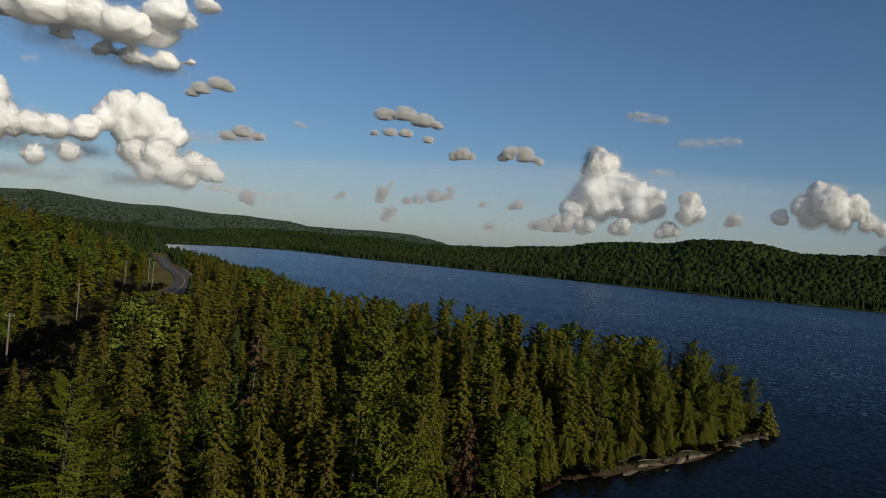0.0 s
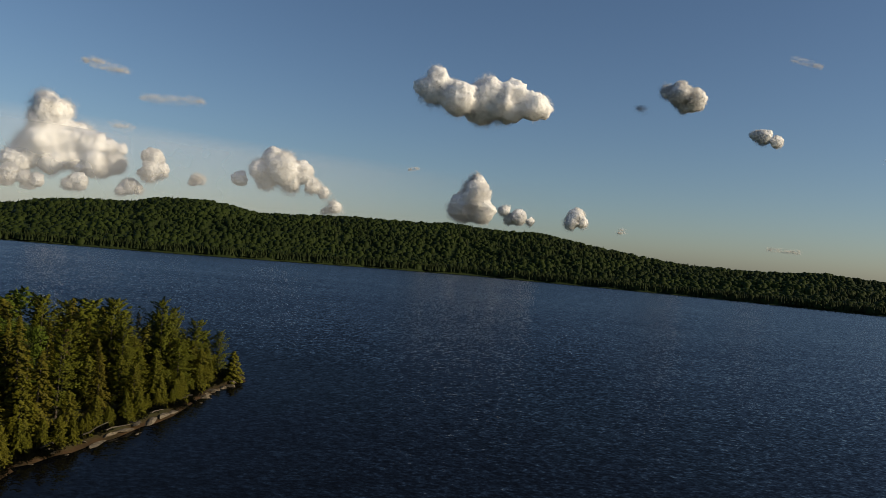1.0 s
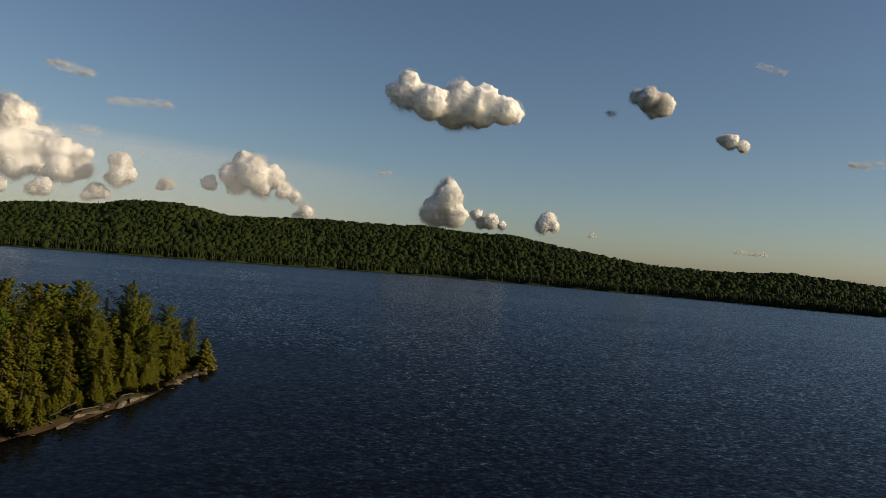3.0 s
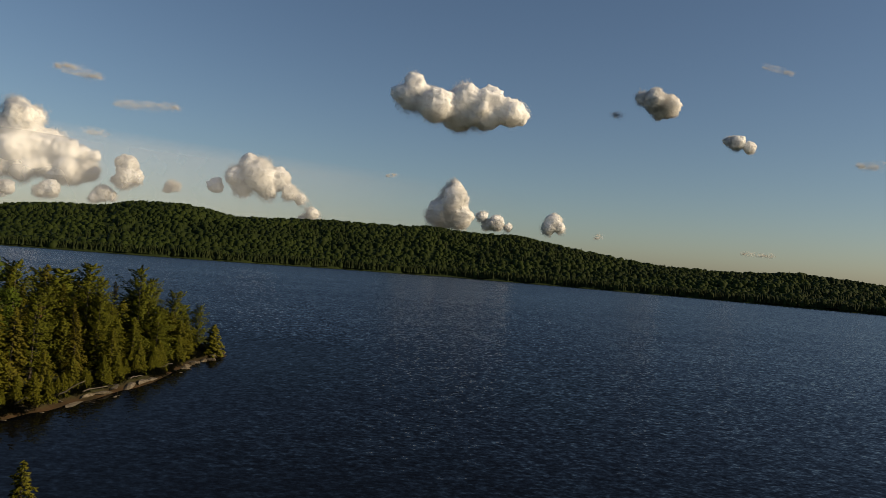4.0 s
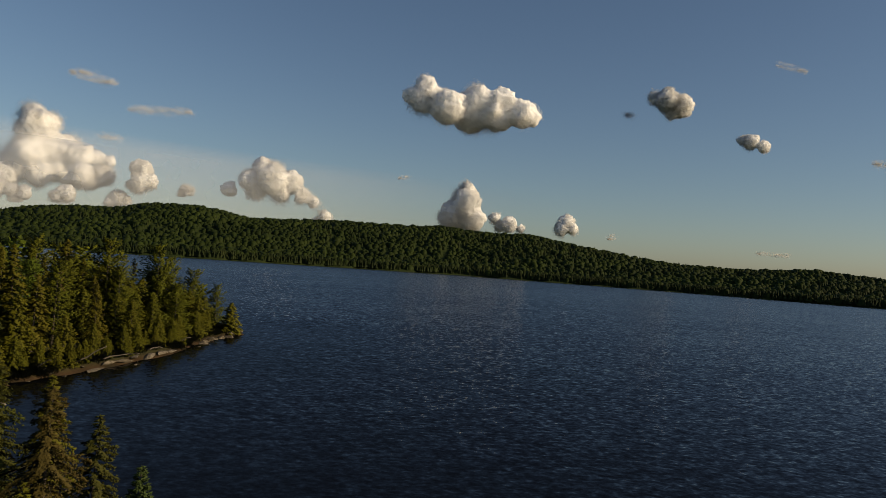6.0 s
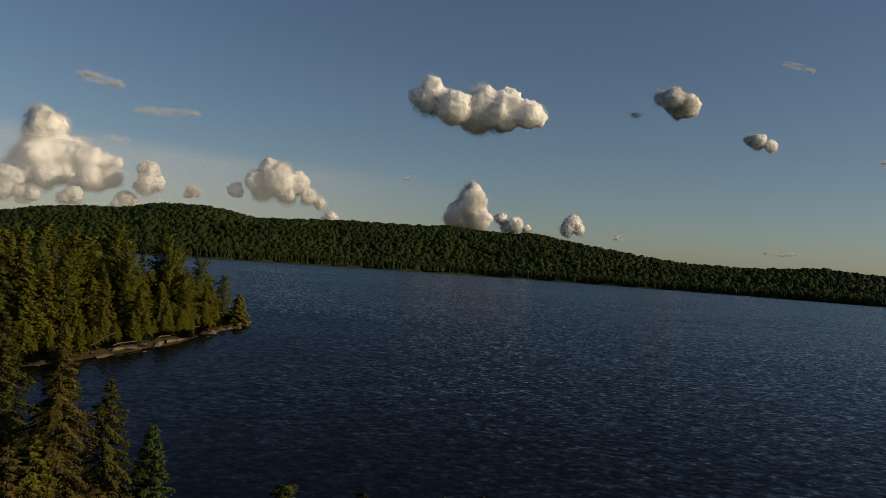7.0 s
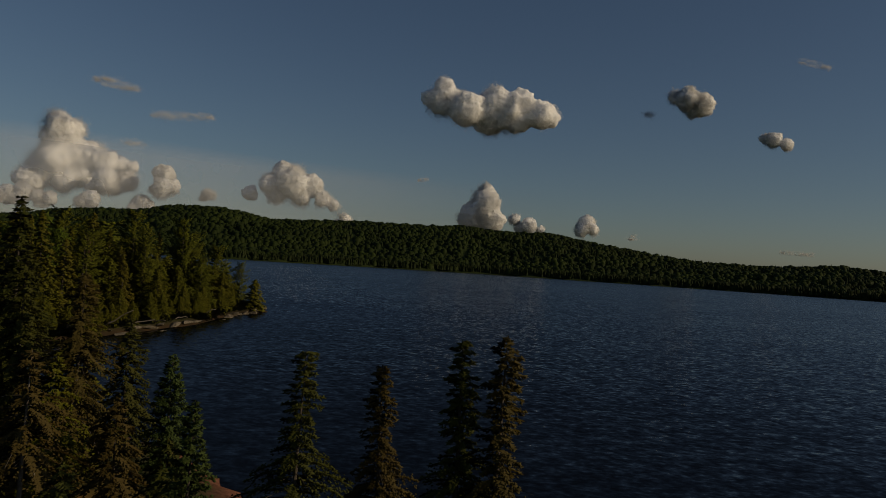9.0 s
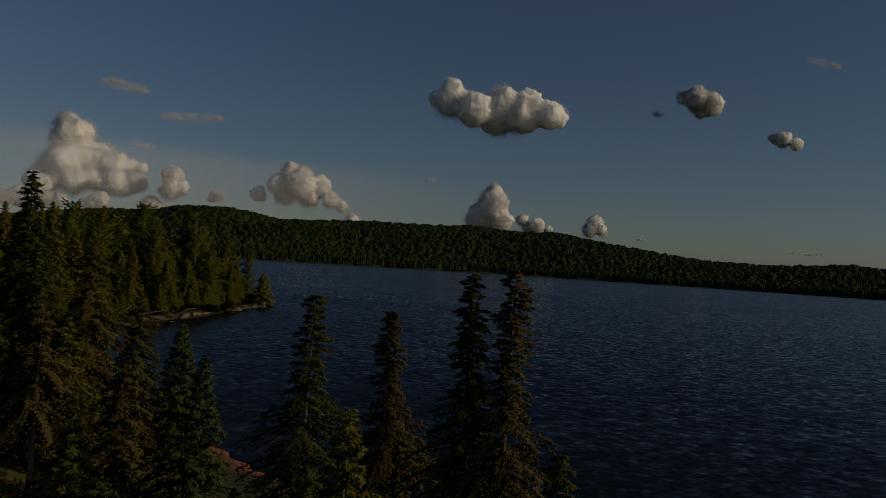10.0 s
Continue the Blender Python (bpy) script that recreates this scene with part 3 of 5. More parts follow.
puff("cloud", 4500, [(-59.50, 7.24, 0.67), (-60.62, 6.80, 0.54), (-58.31, 7.01, 0.45)], "small white fair-weather cumulus", 33, flat=0.7)
cloud("cloud", 4750, [(-74.02, 13.58, 1.98), (-71.27, 13.83, 2.07), (-68.70, 13.41, 1.98), (-66.42, 13.27, 1.53), (-65.39, 14.83, 1.62), (-67.60, 11.48, 1.08), (-65.30, 11.40, 0.99), (-63.63, 11.76, 0.54), (-72.19, 12.13, 0.81), (-62.70, 15.83, 0.81), (-76.01, 13.83, 2.25), (-69.66, 11.68, 0.90)], "dark grey-bottomed cloud bank high in the sky", 34, flat=0.5)
puff("cloud", 4700, [(-61.55, 10.53, 0.72), (-62.73, 10.03, 0.63), (-60.87, 10.30, 0.45), (-63.37, 9.60, 0.45)], "small white fair-weather cumulus", 35, flat=0.7)
puff("cloud", 4100, [(-48.42, 3.74, 0.58), (-48.64, 3.19, 0.40), (-47.94, 4.46, 0.27)], "faint hazy cumulus scrap near the horizon", 36, 0.8)
puff("cloud", 4100, [(-47.75, 2.28, 0.49), (-48.06, 1.72, 0.36)], "faint hazy cumulus scrap near the horizon", 37, 0.8)
puff("cloud", 4100, [(-44.42, 3.79, 0.58), (-45.60, 3.42, 0.45), (-46.49, 3.25, 0.31), (-43.60, 3.73, 0.36)], "faint hazy cumulus scrap near the horizon", 38, 0.8)
puff("cloud", 4100, [(-43.08, 4.45, 0.27), (-43.08, 3.91, 0.31)], "faint hazy cumulus scrap near the horizon", 39, 0.8)
puff("cloud", 4100, [(-58.84, 2.37, 0.54), (-58.44, 2.02, 0.36)], "faint hazy cumulus scrap near the horizon", 40, 0.8)
puff("cloud", 4100, [(-51.58, 3.22, 0.31), (-52.04, 3.00, 0.18)], "faint hazy cumulus scrap near the horizon", 41, 0.8)
puff("cloud", 4100, [(-37.62, 3.69, 0.45), (-38.18, 3.43, 0.27), (-40.43, 3.46, 0.27)], "faint hazy cumulus scrap near the horizon", 42, 0.8)
puff("cloud", 4100, [(-39.61, 1.82, 0.36), (-39.96, 1.71, 0.22)], "faint hazy cumulus scrap near the horizon", 43, 0.8)
puff("cloud", 4100, [(-35.41, 2.27, 0.63), (-36.28, 2.11, 0.40), (-33.86, 2.22, 0.54), (-32.54, 2.06, 0.45)], "faint hazy cumulus scrap near the horizon", 44, 0.8)
wisp("cloud", 4100, [(-29.16, 11.24, 0.27), (-28.42, 11.07, 0.36), (-27.66, 10.89, 0.36), (-26.91, 10.83, 0.27)], "thin grey wisp of cloud", 45)
wisp("cloud", 4100, [(-25.64, 9.16, 0.31), (-24.69, 9.22, 0.40), (-23.51, 9.24, 0.45), (-22.54, 9.46, 0.40), (-21.73, 9.42, 0.31)], "thin grey wisp of cloud", 46)
wisp("cloud", 4100, [(-27.55, 7.01, 0.31), (-26.98, 6.93, 0.40), (-26.34, 6.86, 0.31)], "thin grey wisp of cloud", 47)
wisp("cloud", 4100, [(22.55, 15.39, 0.22), (23.41, 15.17, 0.27), (24.23, 14.84, 0.22)], "thin grey wisp of cloud", 48)
wisp("cloud", 4100, [(29.02, 8.46, 0.27), (29.87, 8.39, 0.40), (30.74, 8.47, 0.36)], "thin grey wisp of cloud", 49)
wisp("cloud", 4100, [(21.97, 1.95, 0.18), (22.93, 1.93, 0.22), (23.88, 1.88, 0.22)], "thin grey wisp of cloud", 50)
wisp("cloud", 4100, [(-5.48, 6.06, 0.18), (-4.91, 6.20, 0.22)], "thin grey wisp of cloud", 51)
wisp("cloud", 4100, [(-29.67, 11.04, 0.27), (-28.60, 10.88, 0.40), (-27.34, 10.75, 0.31)], "thin grey wisp of cloud", 52)
wisp("cloud", 4100, [(-73.77, 10.38, 0.36), (-74.25, 10.06, 0.27)], "thin grey wisp of cloud", 53)
wisp("cloud", 4100, [(-55.56, 8.37, 0.27), (-54.90, 8.19, 0.22)], "thin grey wisp of cloud", 54)
wisp("cloud", 4800, [(-74.66, 4.26, 2.07), (-72.30, 4.33, 2.25), (-69.47, 4.48, 2.07), (-66.53, 5.12, 1.62)], "thin grey layer of cloud behind the cumulus bank", 55, 0.45, 0.3)
wisp("cloud", 4800, [(-74.86, 2.51, 1.80), (-72.51, 2.50, 2.25), (-69.69, 2.68, 2.25), (-66.35, 2.83, 1.80), (-63.24, 3.02, 1.35)], "thin grey layer of cloud behind the cumulus bank", 56, 0.45, 0.3)
wisp("cloud", 4800, [(-74.44, 5.82, 1.98), (-72.06, 5.81, 2.25), (-69.24, 6.36, 1.80)], "thin grey layer of cloud behind the cumulus bank", 57, 0.45, 0.3)
wisp("cloud", 4800, [(-65.86, 6.32, 1.35), (-63.51, 6.43, 1.62), (-60.69, 6.67, 1.53), (-58.43, 6.99, 0.99)], "thin grey layer of cloud behind the cumulus bank", 58, 0.45, 0.3)
wisp("cloud", 4850, [(-73.88, 11.77, 2.70), (-70.74, 11.66, 2.48), (-67.77, 11.25, 2.03), (-65.06, 10.92, 1.53)], "thin grey layer of cloud behind the cumulus bank", 59, 0.45, 0.3)
wisp("cloud", 4800, [(-61.21, 2.90, 1.17), (-58.27, 2.56, 1.35), (-55.30, 2.73, 1.08)], "thin grey layer of cloud behind the cumulus bank", 60, 0.45, 0.3)


# thin high veil behind the cumulus
def veil():
    az = np.linspace(-100, 20, 61)
    top = np.interp(az, [-100, -68, -52, -34, -22, -9, 5, 12, 20], [2.6, 4.6, 6.4, 7.6, 7.2, 6.7, 5.9, 4.5, 2.2])
    verts, faces, fade = [], [], []
    rows = 14
    for i in range(rows + 1):
        for a, e in zip(az, top):
            f = i / rows
            el = radians(-0.6 + (e + 0.6) * f)
            verts.append((3900 * math.sin(radians(a)) * math.cos(el), 3900 * math.cos(radians(a)) * math.cos(el), 31 + 3900 * math.sin(el)))
            fade.append(min(1.0, (1 - f) * 7.0) * min(1.0, max(0.0, (7 - a) / 24)))
    n = len(az)
    for i in range(rows):
        faces += [(i * n + k, i * n + k + 1, (i + 1) * n + k + 1, (i + 1) * n + k) for k in range(n - 1)]
    m, nt, bsdf = nodes_of("thin_veil")
    at = nt.nodes.new("ShaderNodeAttribute")
    at.attribute_name = "fade"
    streaks = noise_of(nt, 0.0011, 4.0)
    clear, mx, d = nt.nodes.new("ShaderNodeBsdfTransparent"), nt.nodes.new("ShaderNodeMixShader"), nt.nodes.new("ShaderNodeBsdfDiffuse")
    d.inputs[0].default_value = (0.76, 0.80, 0.88, 1)
    toward = nt.nodes.new("ShaderNodeCombineXYZ")
    for k, v in enumerate((0.75, -0.6, 0.25)):
        toward.inputs[k].default_value = v
    nt.links.new(toward.outputs[0], d.inputs["Normal"])
    back, both = nt.nodes.new("ShaderNodeBsdfTranslucent"), nt.nodes.new("ShaderNodeMixShader")
    back.inputs[0].default_value = d.inputs[0].default_value
    nt.links.new(toward.outputs[0], back.inputs["Normal"])
    nt.links.new(d.outputs[0], both.inputs[1])
    nt.links.new(back.outputs[0], both.inputs[2])
    dens = math_of(nt, "MULTIPLY", at.outputs["Fac"], math_of(nt, "ADD", math_of(nt, "MULTIPLY", streaks, 0.28), 0.15))
    nt.links.new(dens, mx.inputs[0])
    nt.links.new(clear.outputs[0], mx.inputs[1])
    nt.links.new(both.outputs[0], mx.inputs[2])
    nt.links.new(mx.outputs[0], nt.nodes["Material Output"].inputs[0])
    nt.nodes.remove(bsdf)
    me = mesh_of("cloud_veil", verts, faces, m, True)
    me.attributes.new("fade", "FLOAT", "POINT").data.foreach_set("value", np.array(fade, np.float32))
    tagged(new("cloud_veil", me), "thin pale veil of high cloud along the horizon", "cloud", kind="stuff")


veil()


# ---- trees ----
def tube(points, radii, sides=6):
    verts, faces = [], []
    for i, (p, r) in enumerate(zip(points, radii)):
        for k in range(sides):
            a = 2 * math.pi * k / sides
            verts.append((p[0] + r * math.cos(a), p[1] + r * math.sin(a), p[2]))
        if i:
            o = (i - 1) * sides
            faces += [(o + k, o + (k + 1) % sides, o + sides + (k + 1) % sides, o + sides + k) for k in range(sides)]
    return verts, faces


class Sprays:
    """Collects small pointed leaves or needle sprays, and ragged tufts of foliage."""

    def __init__(self):
        self.base, self.way, self.side, self.tufts, self.middle = [], [], [], [], None

    def add(self, base, way, side):
        self.base.append(base)
        self.way.append(way)
        self.side.append(side)

    def clumps(self, rng, p, along, across, size):
        """Small ragged tufts of foliage at points p."""
        u = rng.uniform(0.55, 1.3, (5, len(p), 1)) * size
        self.tufts.append(np.stack([p - along * u[0], p + along * u[1] * 1.2, p + across * u[2] + UP * 0.1 * size, p - across * u[3] - UP * 0.35 * size, p + UP * u[4] * 0.75], 1))

    def mesh(self, name, material):
        b, w, s = (np.vstack(v) for v in (self.base, self.way, self.side))
        verts = np.stack([b - s, b + s, b + w], 1).reshape(-1, 3)
        faces = np.arange(len(verts)).reshape(-1, 3)
        if self.tufts:
            tufts = np.concatenate(self.tufts)
            six = np.array([(0, 2, 4), (2, 1, 4), (1, 3, 4), (3, 0, 4), (0, 3, 2), (3, 1, 2)])
            faces = np.concatenate([faces, (six[None] + 5 * np.arange(len(tufts))[:, None, None]).reshape(-1, 3) + len(verts)])
            verts = np.concatenate([verts, tufts.reshape(-1, 3)])
        if self.middle is None:
            form = verts * (1, 1, 0)
            form /= np.linalg.norm(form, axis=1, keepdims=True) + 0.15
            form[:, 2] = 0.42
        else:
            form = verts - np.repeat(np.array(self.middle), 3, axis=0)
        form /= np.linalg.norm(form, axis=1, keepdims=True) + 1e-6
        return fast_mesh(name, verts, faces, material, form)


def stem(rng, h, radius, bend=0.02, sides=6, rings=7):
    ax, ay = rng.uniform(-bend, bend, 2) * h
    pts = [(ax * (i / rings) ** 2, ay * (i / rings) ** 2, h * i / rings - (0.6 if i == 0 else 0)) for i in range(rings + 1)]
    return pts, [radius * (1.25 if i == 0 else 1 - 0.93 * i / rings) for i in range(rings + 1)]


def on_stem(pts, z):
    k = np.clip(z / pts[-1][2], 0, 1)
    return np.array([pts[-1][0] * k * k, pts[-1][1] * k * k, z])


def conifer(rng, h, spread, low, per_metre, twig, droop, lift, shape, ragged=0.25, bare=0.0, tuft=0.0, width=0.3, full=2.0, mass=0.45, core=1.0):
    """Trunk points and needle sprays of a conifer. shape: crown half-width against height in the crown."""
    pts, radii = stem(rng, h, 0.012 * h + 0.03)
    sp = Sprays()
    limbs = []
    count = int((h - low) * per_metre)
    def unit_rows(v):
        return v / (np.linalg.norm(v, axis=1, keepdims=True) + 1e-6)

    for i in range(count):
        f = (i + rng.random()) / count
        z = low + (h - low) * f
        reach = max(0.1, spread * shape(f) * (1 + rng.uniform(-ragged, ragged)))
        a = i * 2.4 + rng.uniform(-0.5, 0.5)
        out = np.array([math.cos(a), math.sin(a), 0])
        across = np.array([-math.sin(a), math.cos(a), 0])
        root = on_stem(pts, z)
        slope = lift[0] + (lift[1] - lift[0]) * f + rng.uniform(-0.12, 0.12)

        def at(v):
            v = np.asarray(v, float)[:, None]
            return root + out * reach * v + UP * reach * (slope * v - droop * v * v * (1 - 0.5 * f))

        mid, tip = at([0.5, 1.0])
        limbs.append((root, mid, tip, 0.008 * reach + 0.006))
        if rng.random() < bare * (1 - f):
            continue
        if core > 0 and reach > 0.3:
            for v, size in ((0.3, 0.27), (0.68, 0.2)):
                sp.clumps(rng, at([v]) - UP * 0.05 * reach, out[None], across[None], size * reach * core)
        if mass > 0:
            n = max(1, int(reach / mass * 2.5))
            v = 0.15 + 0.85 * ((np.arange(n) + rng.random(n)) / n) ** 0.8
            p = at(v) + across * (rng.uniform(-0.26, 0.26, n) * reach * (1.15 - v))[:, None] + UP * (rng.uniform(-0.2, 0.1, n) * reach)[:, None]
            turn = rng.uniform(-0.9, 0.9, n)[:, None]
            along = out * np.cos(turn) + across * np.sin(turn) + UP * (rng.uniform(-0.9, 0.3, n) + tuft)[:, None]
            sp.clumps(rng, p, along, across * np.cos(turn) - out * np.sin(turn), mass * 0.62)
        steps = max(2, int(reach / twig * full))
        v = np.repeat(0.12 + 0.88 * ((np.arange(steps) + rng.random(steps)) / steps) ** 0.7, 2)
        sign = np.tile((-1.0, 1.0), steps)
        l = twig * (1.25 - 0.5 * v) * rng.uniform(0.7, 1.35, 2 * steps)
        way = out * rng.uniform(0.2, 0.8, 2 * steps)[:, None] + across * (sign * rng.uniform(0.4, 1.0, 2 * steps))[:, None] + UP * (rng.uniform(-0.7, 0.15, 2 * steps) + tuft)[:, None]
        way = unit_rows(way) * l[:, None]
        face = out + rng.uniform((-0.4, -0.4, 0.1), (0.4, 0.4, 0.9), (2 * steps, 3))
        sp.add(at(v), way, unit_rows(np.cross(way, face)) * (width * l)[:, None])
        way = unit_rows(out + across * rng.uniform(-0.5, 0.5, 2)[:, None] + UP * (rng.uniform(-0.3, 0.5, 2) + tuft)[:, None]) * twig * 0.9
        side = unit_rows(np.cross(way, rng.uniform((-1, -1, 0.6), (1, 1, 0.61), (2, 3)))) * width * twig * 0.8
        sp.add(tip - way * 0.3, way, side)
    top = on_stem(pts, h)
    for k in range(5):
        a = rng.uniform(0, 6.28)
        sp.add(top - np.array([0, 0, twig * 0.8]), np.array([0.25 * math.cos(a), 0.25 * math.sin(a), 1.2]) * twig, np.array([-math.sin(a), math.cos(a), 0]) * twig * 0.25)
    return pts, radii, sp, limbs


def limb_mesh(name, pts, radii, limbs, material, sides=6):
    """Trunk with its limbs, as one mesh."""
    verts, faces = tube(pts, radii, sides)
    for a, b, c, r in limbs:
        o = len(verts)
        for p, k in ((a, 1.0), (b, 0.7), (c, 0.25)):
            for q in range(3):
                t = 2.1 * q
                verts.append((p[0] + r * k * math.cos(t), p[1] + r * k * math.cos(t + 1.5), p[2] + r * k * math.sin(t)))
        for ring in (0, 3):
            faces += [(o + ring + q, o + ring + (q + 1) % 3, o + ring + 3 + (q + 1) % 3, o + ring + 3 + q) for q in range(3)]
    return mesh_of(name, verts, faces, material, True)


def broadleaf(rng, h, spread, low, leaves, leaf):
    """Rounded crown of leaf clumps on forking limbs."""
    pts, radii = stem(rng, h * 0.8, 0.012 * h + 0.03, 0.04)
    sp, limbs = Sprays(), []
    clumps, middles = [], []
    for i in range(26):
        f = rng.random()
        a = i * 2.4 + rng.uniform(-0.4, 0.4)
        r = spread * math.sin(math.pi * (0.12 + 0.86 * f)) ** 0.7 * rng.uniform(0.45, 1.0)
        c = np.array([r * math.cos(a), r * math.sin(a), low + (h - low) * f])
        clumps.append((c, spread * rng.uniform(0.26, 0.44)))
        root = on_stem(pts, min(max(c[2] - r * 0.8, low * 0.7), h * 0.78))
        limbs.append((root, (root + c) / 2 + np.array([0, 0, 0.1]), c, 0.02 + 0.006 * r))
    for i in range(leaves):
        c, r = clumps[i % len(clumps)]
        d = rng.normal(size=3)
        d /= np.linalg.norm(d)
        p = c + d * r * rng.uniform(0.55, 1.05) * np.array([1, 1, 0.75])
        way = d + rng.normal(size=3) * 0.8
        way *= leaf * rng.uniform(0.7, 1.3) / np.linalg.norm(way)
        side = np.cross(way, rng.normal(size=3))
        side *= leaf * 0.42 / (np.linalg.norm(side) + 1e-6)
        sp.add(p, way, side)
        middles.append(c * 0.8 + np.array([0, 0, 0.2 * c[2] - 0.5 * r]))
    sp.middle = middles
    return pts, radii, sp, limbs


def cone(f):
    return (1 - f) ** 0.85 + 0.03


def column(f):
    return (1 - f) ** 0.5 * 0.85 + 0.12 * math.sin(9 * f)


def plume(f):
    return (1 - f) ** 0.48 * (0.5 + 0.62 * math.sin(15 * f) ** 2) + 0.08


def dense(f):
    return (1 - f) ** 0.7


KINDS = {}


def add_kind(key, made, leaf_material, bark, name, label, category, hero=False):
    pts, radii, sp, limbs = made
    KINDS.setdefault(key, []).append((limb_mesh(name + "_trunk", pts, radii, limbs if hero else limbs[::7], bark), sp.mesh(name + "_crown", leaf_material), name, label, category, pts[-1][2]))


rng = np.random.default_rng(7)
# each kind in a fine version for the nearest trees and a plainer one
for fine, twig, full, count, size in (("_far", 0.7, 0.3, 3, 0.62), ("", 0.36, 1.1, 4, 0.36), ("_fine", 0.24, 1.9, 4, 0.27)):
    dens, core = (0.55, 0.8) if fine == "_far" else (1.0, 0.35) if fine == "" else (1.1, 0.0)
    for k in range(count + 1):
        add_kind("spruce" + fine, conifer(rng, 13, 2.2, 0.6, 10 * dens, twig, 0.35, (-0.3, 0.45), cone, 0.35, 0.0, 0.0, 0.17, full, size, core), M_SPRUCE, M_BARK, "spruce_tree", "narrow olive-green spruce in the crowded shore forest", "spruce")
    for k in range(count - 1):
        add_kind("thin" + fine, conifer(rng, 14, 1.75, 1.6, 9.5 * dens, twig, 0.45, (-0.3, 0.4), column, 0.45, 0.1, 0.0, 0.16, full, size, core), M_THIN, M_BARK, "thin_spruce_tree", "thin ageing spruce with sparse yellowish needles", "spruce")
    for k in range(count):
        add_kind("pine" + fine, conifer(rng, 16, 4.0, 1.6, 8.0 * dens, twig * 1.15, 0.0, (0.0, 0.8), plume, 0.55, 0.05, 0.45, 0.17, full, size * 1.25, core), M_PINE, M_BARK, "white_pine_tree", "tall bright-green white pine with layered feathery boughs", "pine")
    for k in range(count - 1):
        add_kind("fir" + fine, conifer(rng, 10, 2.0, 0.4, 11 * dens, twig * 0.9, 0.15, (-0.1, 0.6), cone, 0.2, 0.0, 0.0, 0.18, full, size, core), M_BLUE, M_BARK, "fir_tree", "pointed dark blue-green balsam fir", "fir")
    for k in range(count):
        add_kind("cedar" + fine, conifer(rng, 9, 2.15, 0.2, 14 * dens, twig * 0.9, 0.3, (0.1, 0.8), dense, 0.3, 0.0, 0.15, 0.2, full, size, core), M_CEDAR, M_BARK, "cedar_tree", "full yellow-green cedar with foliage down to the ground", "cedar")
for k in range(3):
    add_kind("leafy", broadleaf(rng, 11, 3.0, 1.2, 5200, 0.26), M_LEAF, M_BARK, "broadleaf_tree", "rounded bright-green broadleaf tree among the conifers", "tree")
    add_kind("leafy_far", broadleaf(rng, 11, 3.0, 1.2, 900, 0.6), M_LEAF, M_BARK, "broadleaf_tree", "rounded bright-green broadleaf tree among the conifers", "tree")
add_kind("maple", broadleaf(rng, 10, 3.2, 1.2, 5200, 0.26), M_MAPLE, M_BARK, "maple_tree", "pale yellow-green maple catching the sun among dark conifers", "tree")
add_kind("brown", conifer(rng, 11, 2.4, 0.5, 14, 0.34, 0.5, (-0.2, 0.3), cone, 0.3, 0.0, -0.3, 0.13, 3.2), M_BROWN, M_BARK, "dead_spruce_tree", "dead spruce with rust-brown needles still hanging", "dead tree")
for k in range(2):
    add_kind("snag", conifer(rng, 11, 1.2, 3.0, 5, 0.3, 0.3, (-0.1, 0.3), column, 0.6, 1.3, 0.0, 0.15), M_BROWN, M_PALE, "snag", "bare pale-grey dead trunk with broken branches", "dead tree", True)


def plant(key, x, y, height, turn, pick=None, wide=1.0, label="", lean=(0, 0)):
    kind = KINDS[key][pick if pick is not None else int(turn * 7) % len(KINDS[key])]
    z = float(land(x, y)[0])
    if height < 0:
        height = -height - z
    s = height / kind[5]
    root = thing(kind[2], x, y, z - 0.1, label or kind[3], kind[4], "trees of the near shore")
    root.matrix_world = pose(x, y, z - 0.1, lean[0], lean[1], turn) @ Matrix.Diagonal((s * wide, s * wide, s, 1))
    part("trunk", kind[0], root)
    part("crown", kind[1], root)
    return root


# ---- the forest on the near land ----
frng = np.random.default_rng(21)
spots, cells = [], {}


def room_at(x, y, gap):
    cx, cy = int(x // 6), int(y // 6)
    for i in range(cx - 1, cx + 2):
        for j in range(cy - 1, cy + 2):
            for px, py, pg in cells.get((i, j), ()):
                if (px - x) ** 2 + (py - y) ** 2 < ((gap + pg) / 2) ** 2:
                    return False
    return True


def take(x, y, gap):
    cells.setdefault((int(x // 6), int(y // 6)), []).append((x, y, gap))


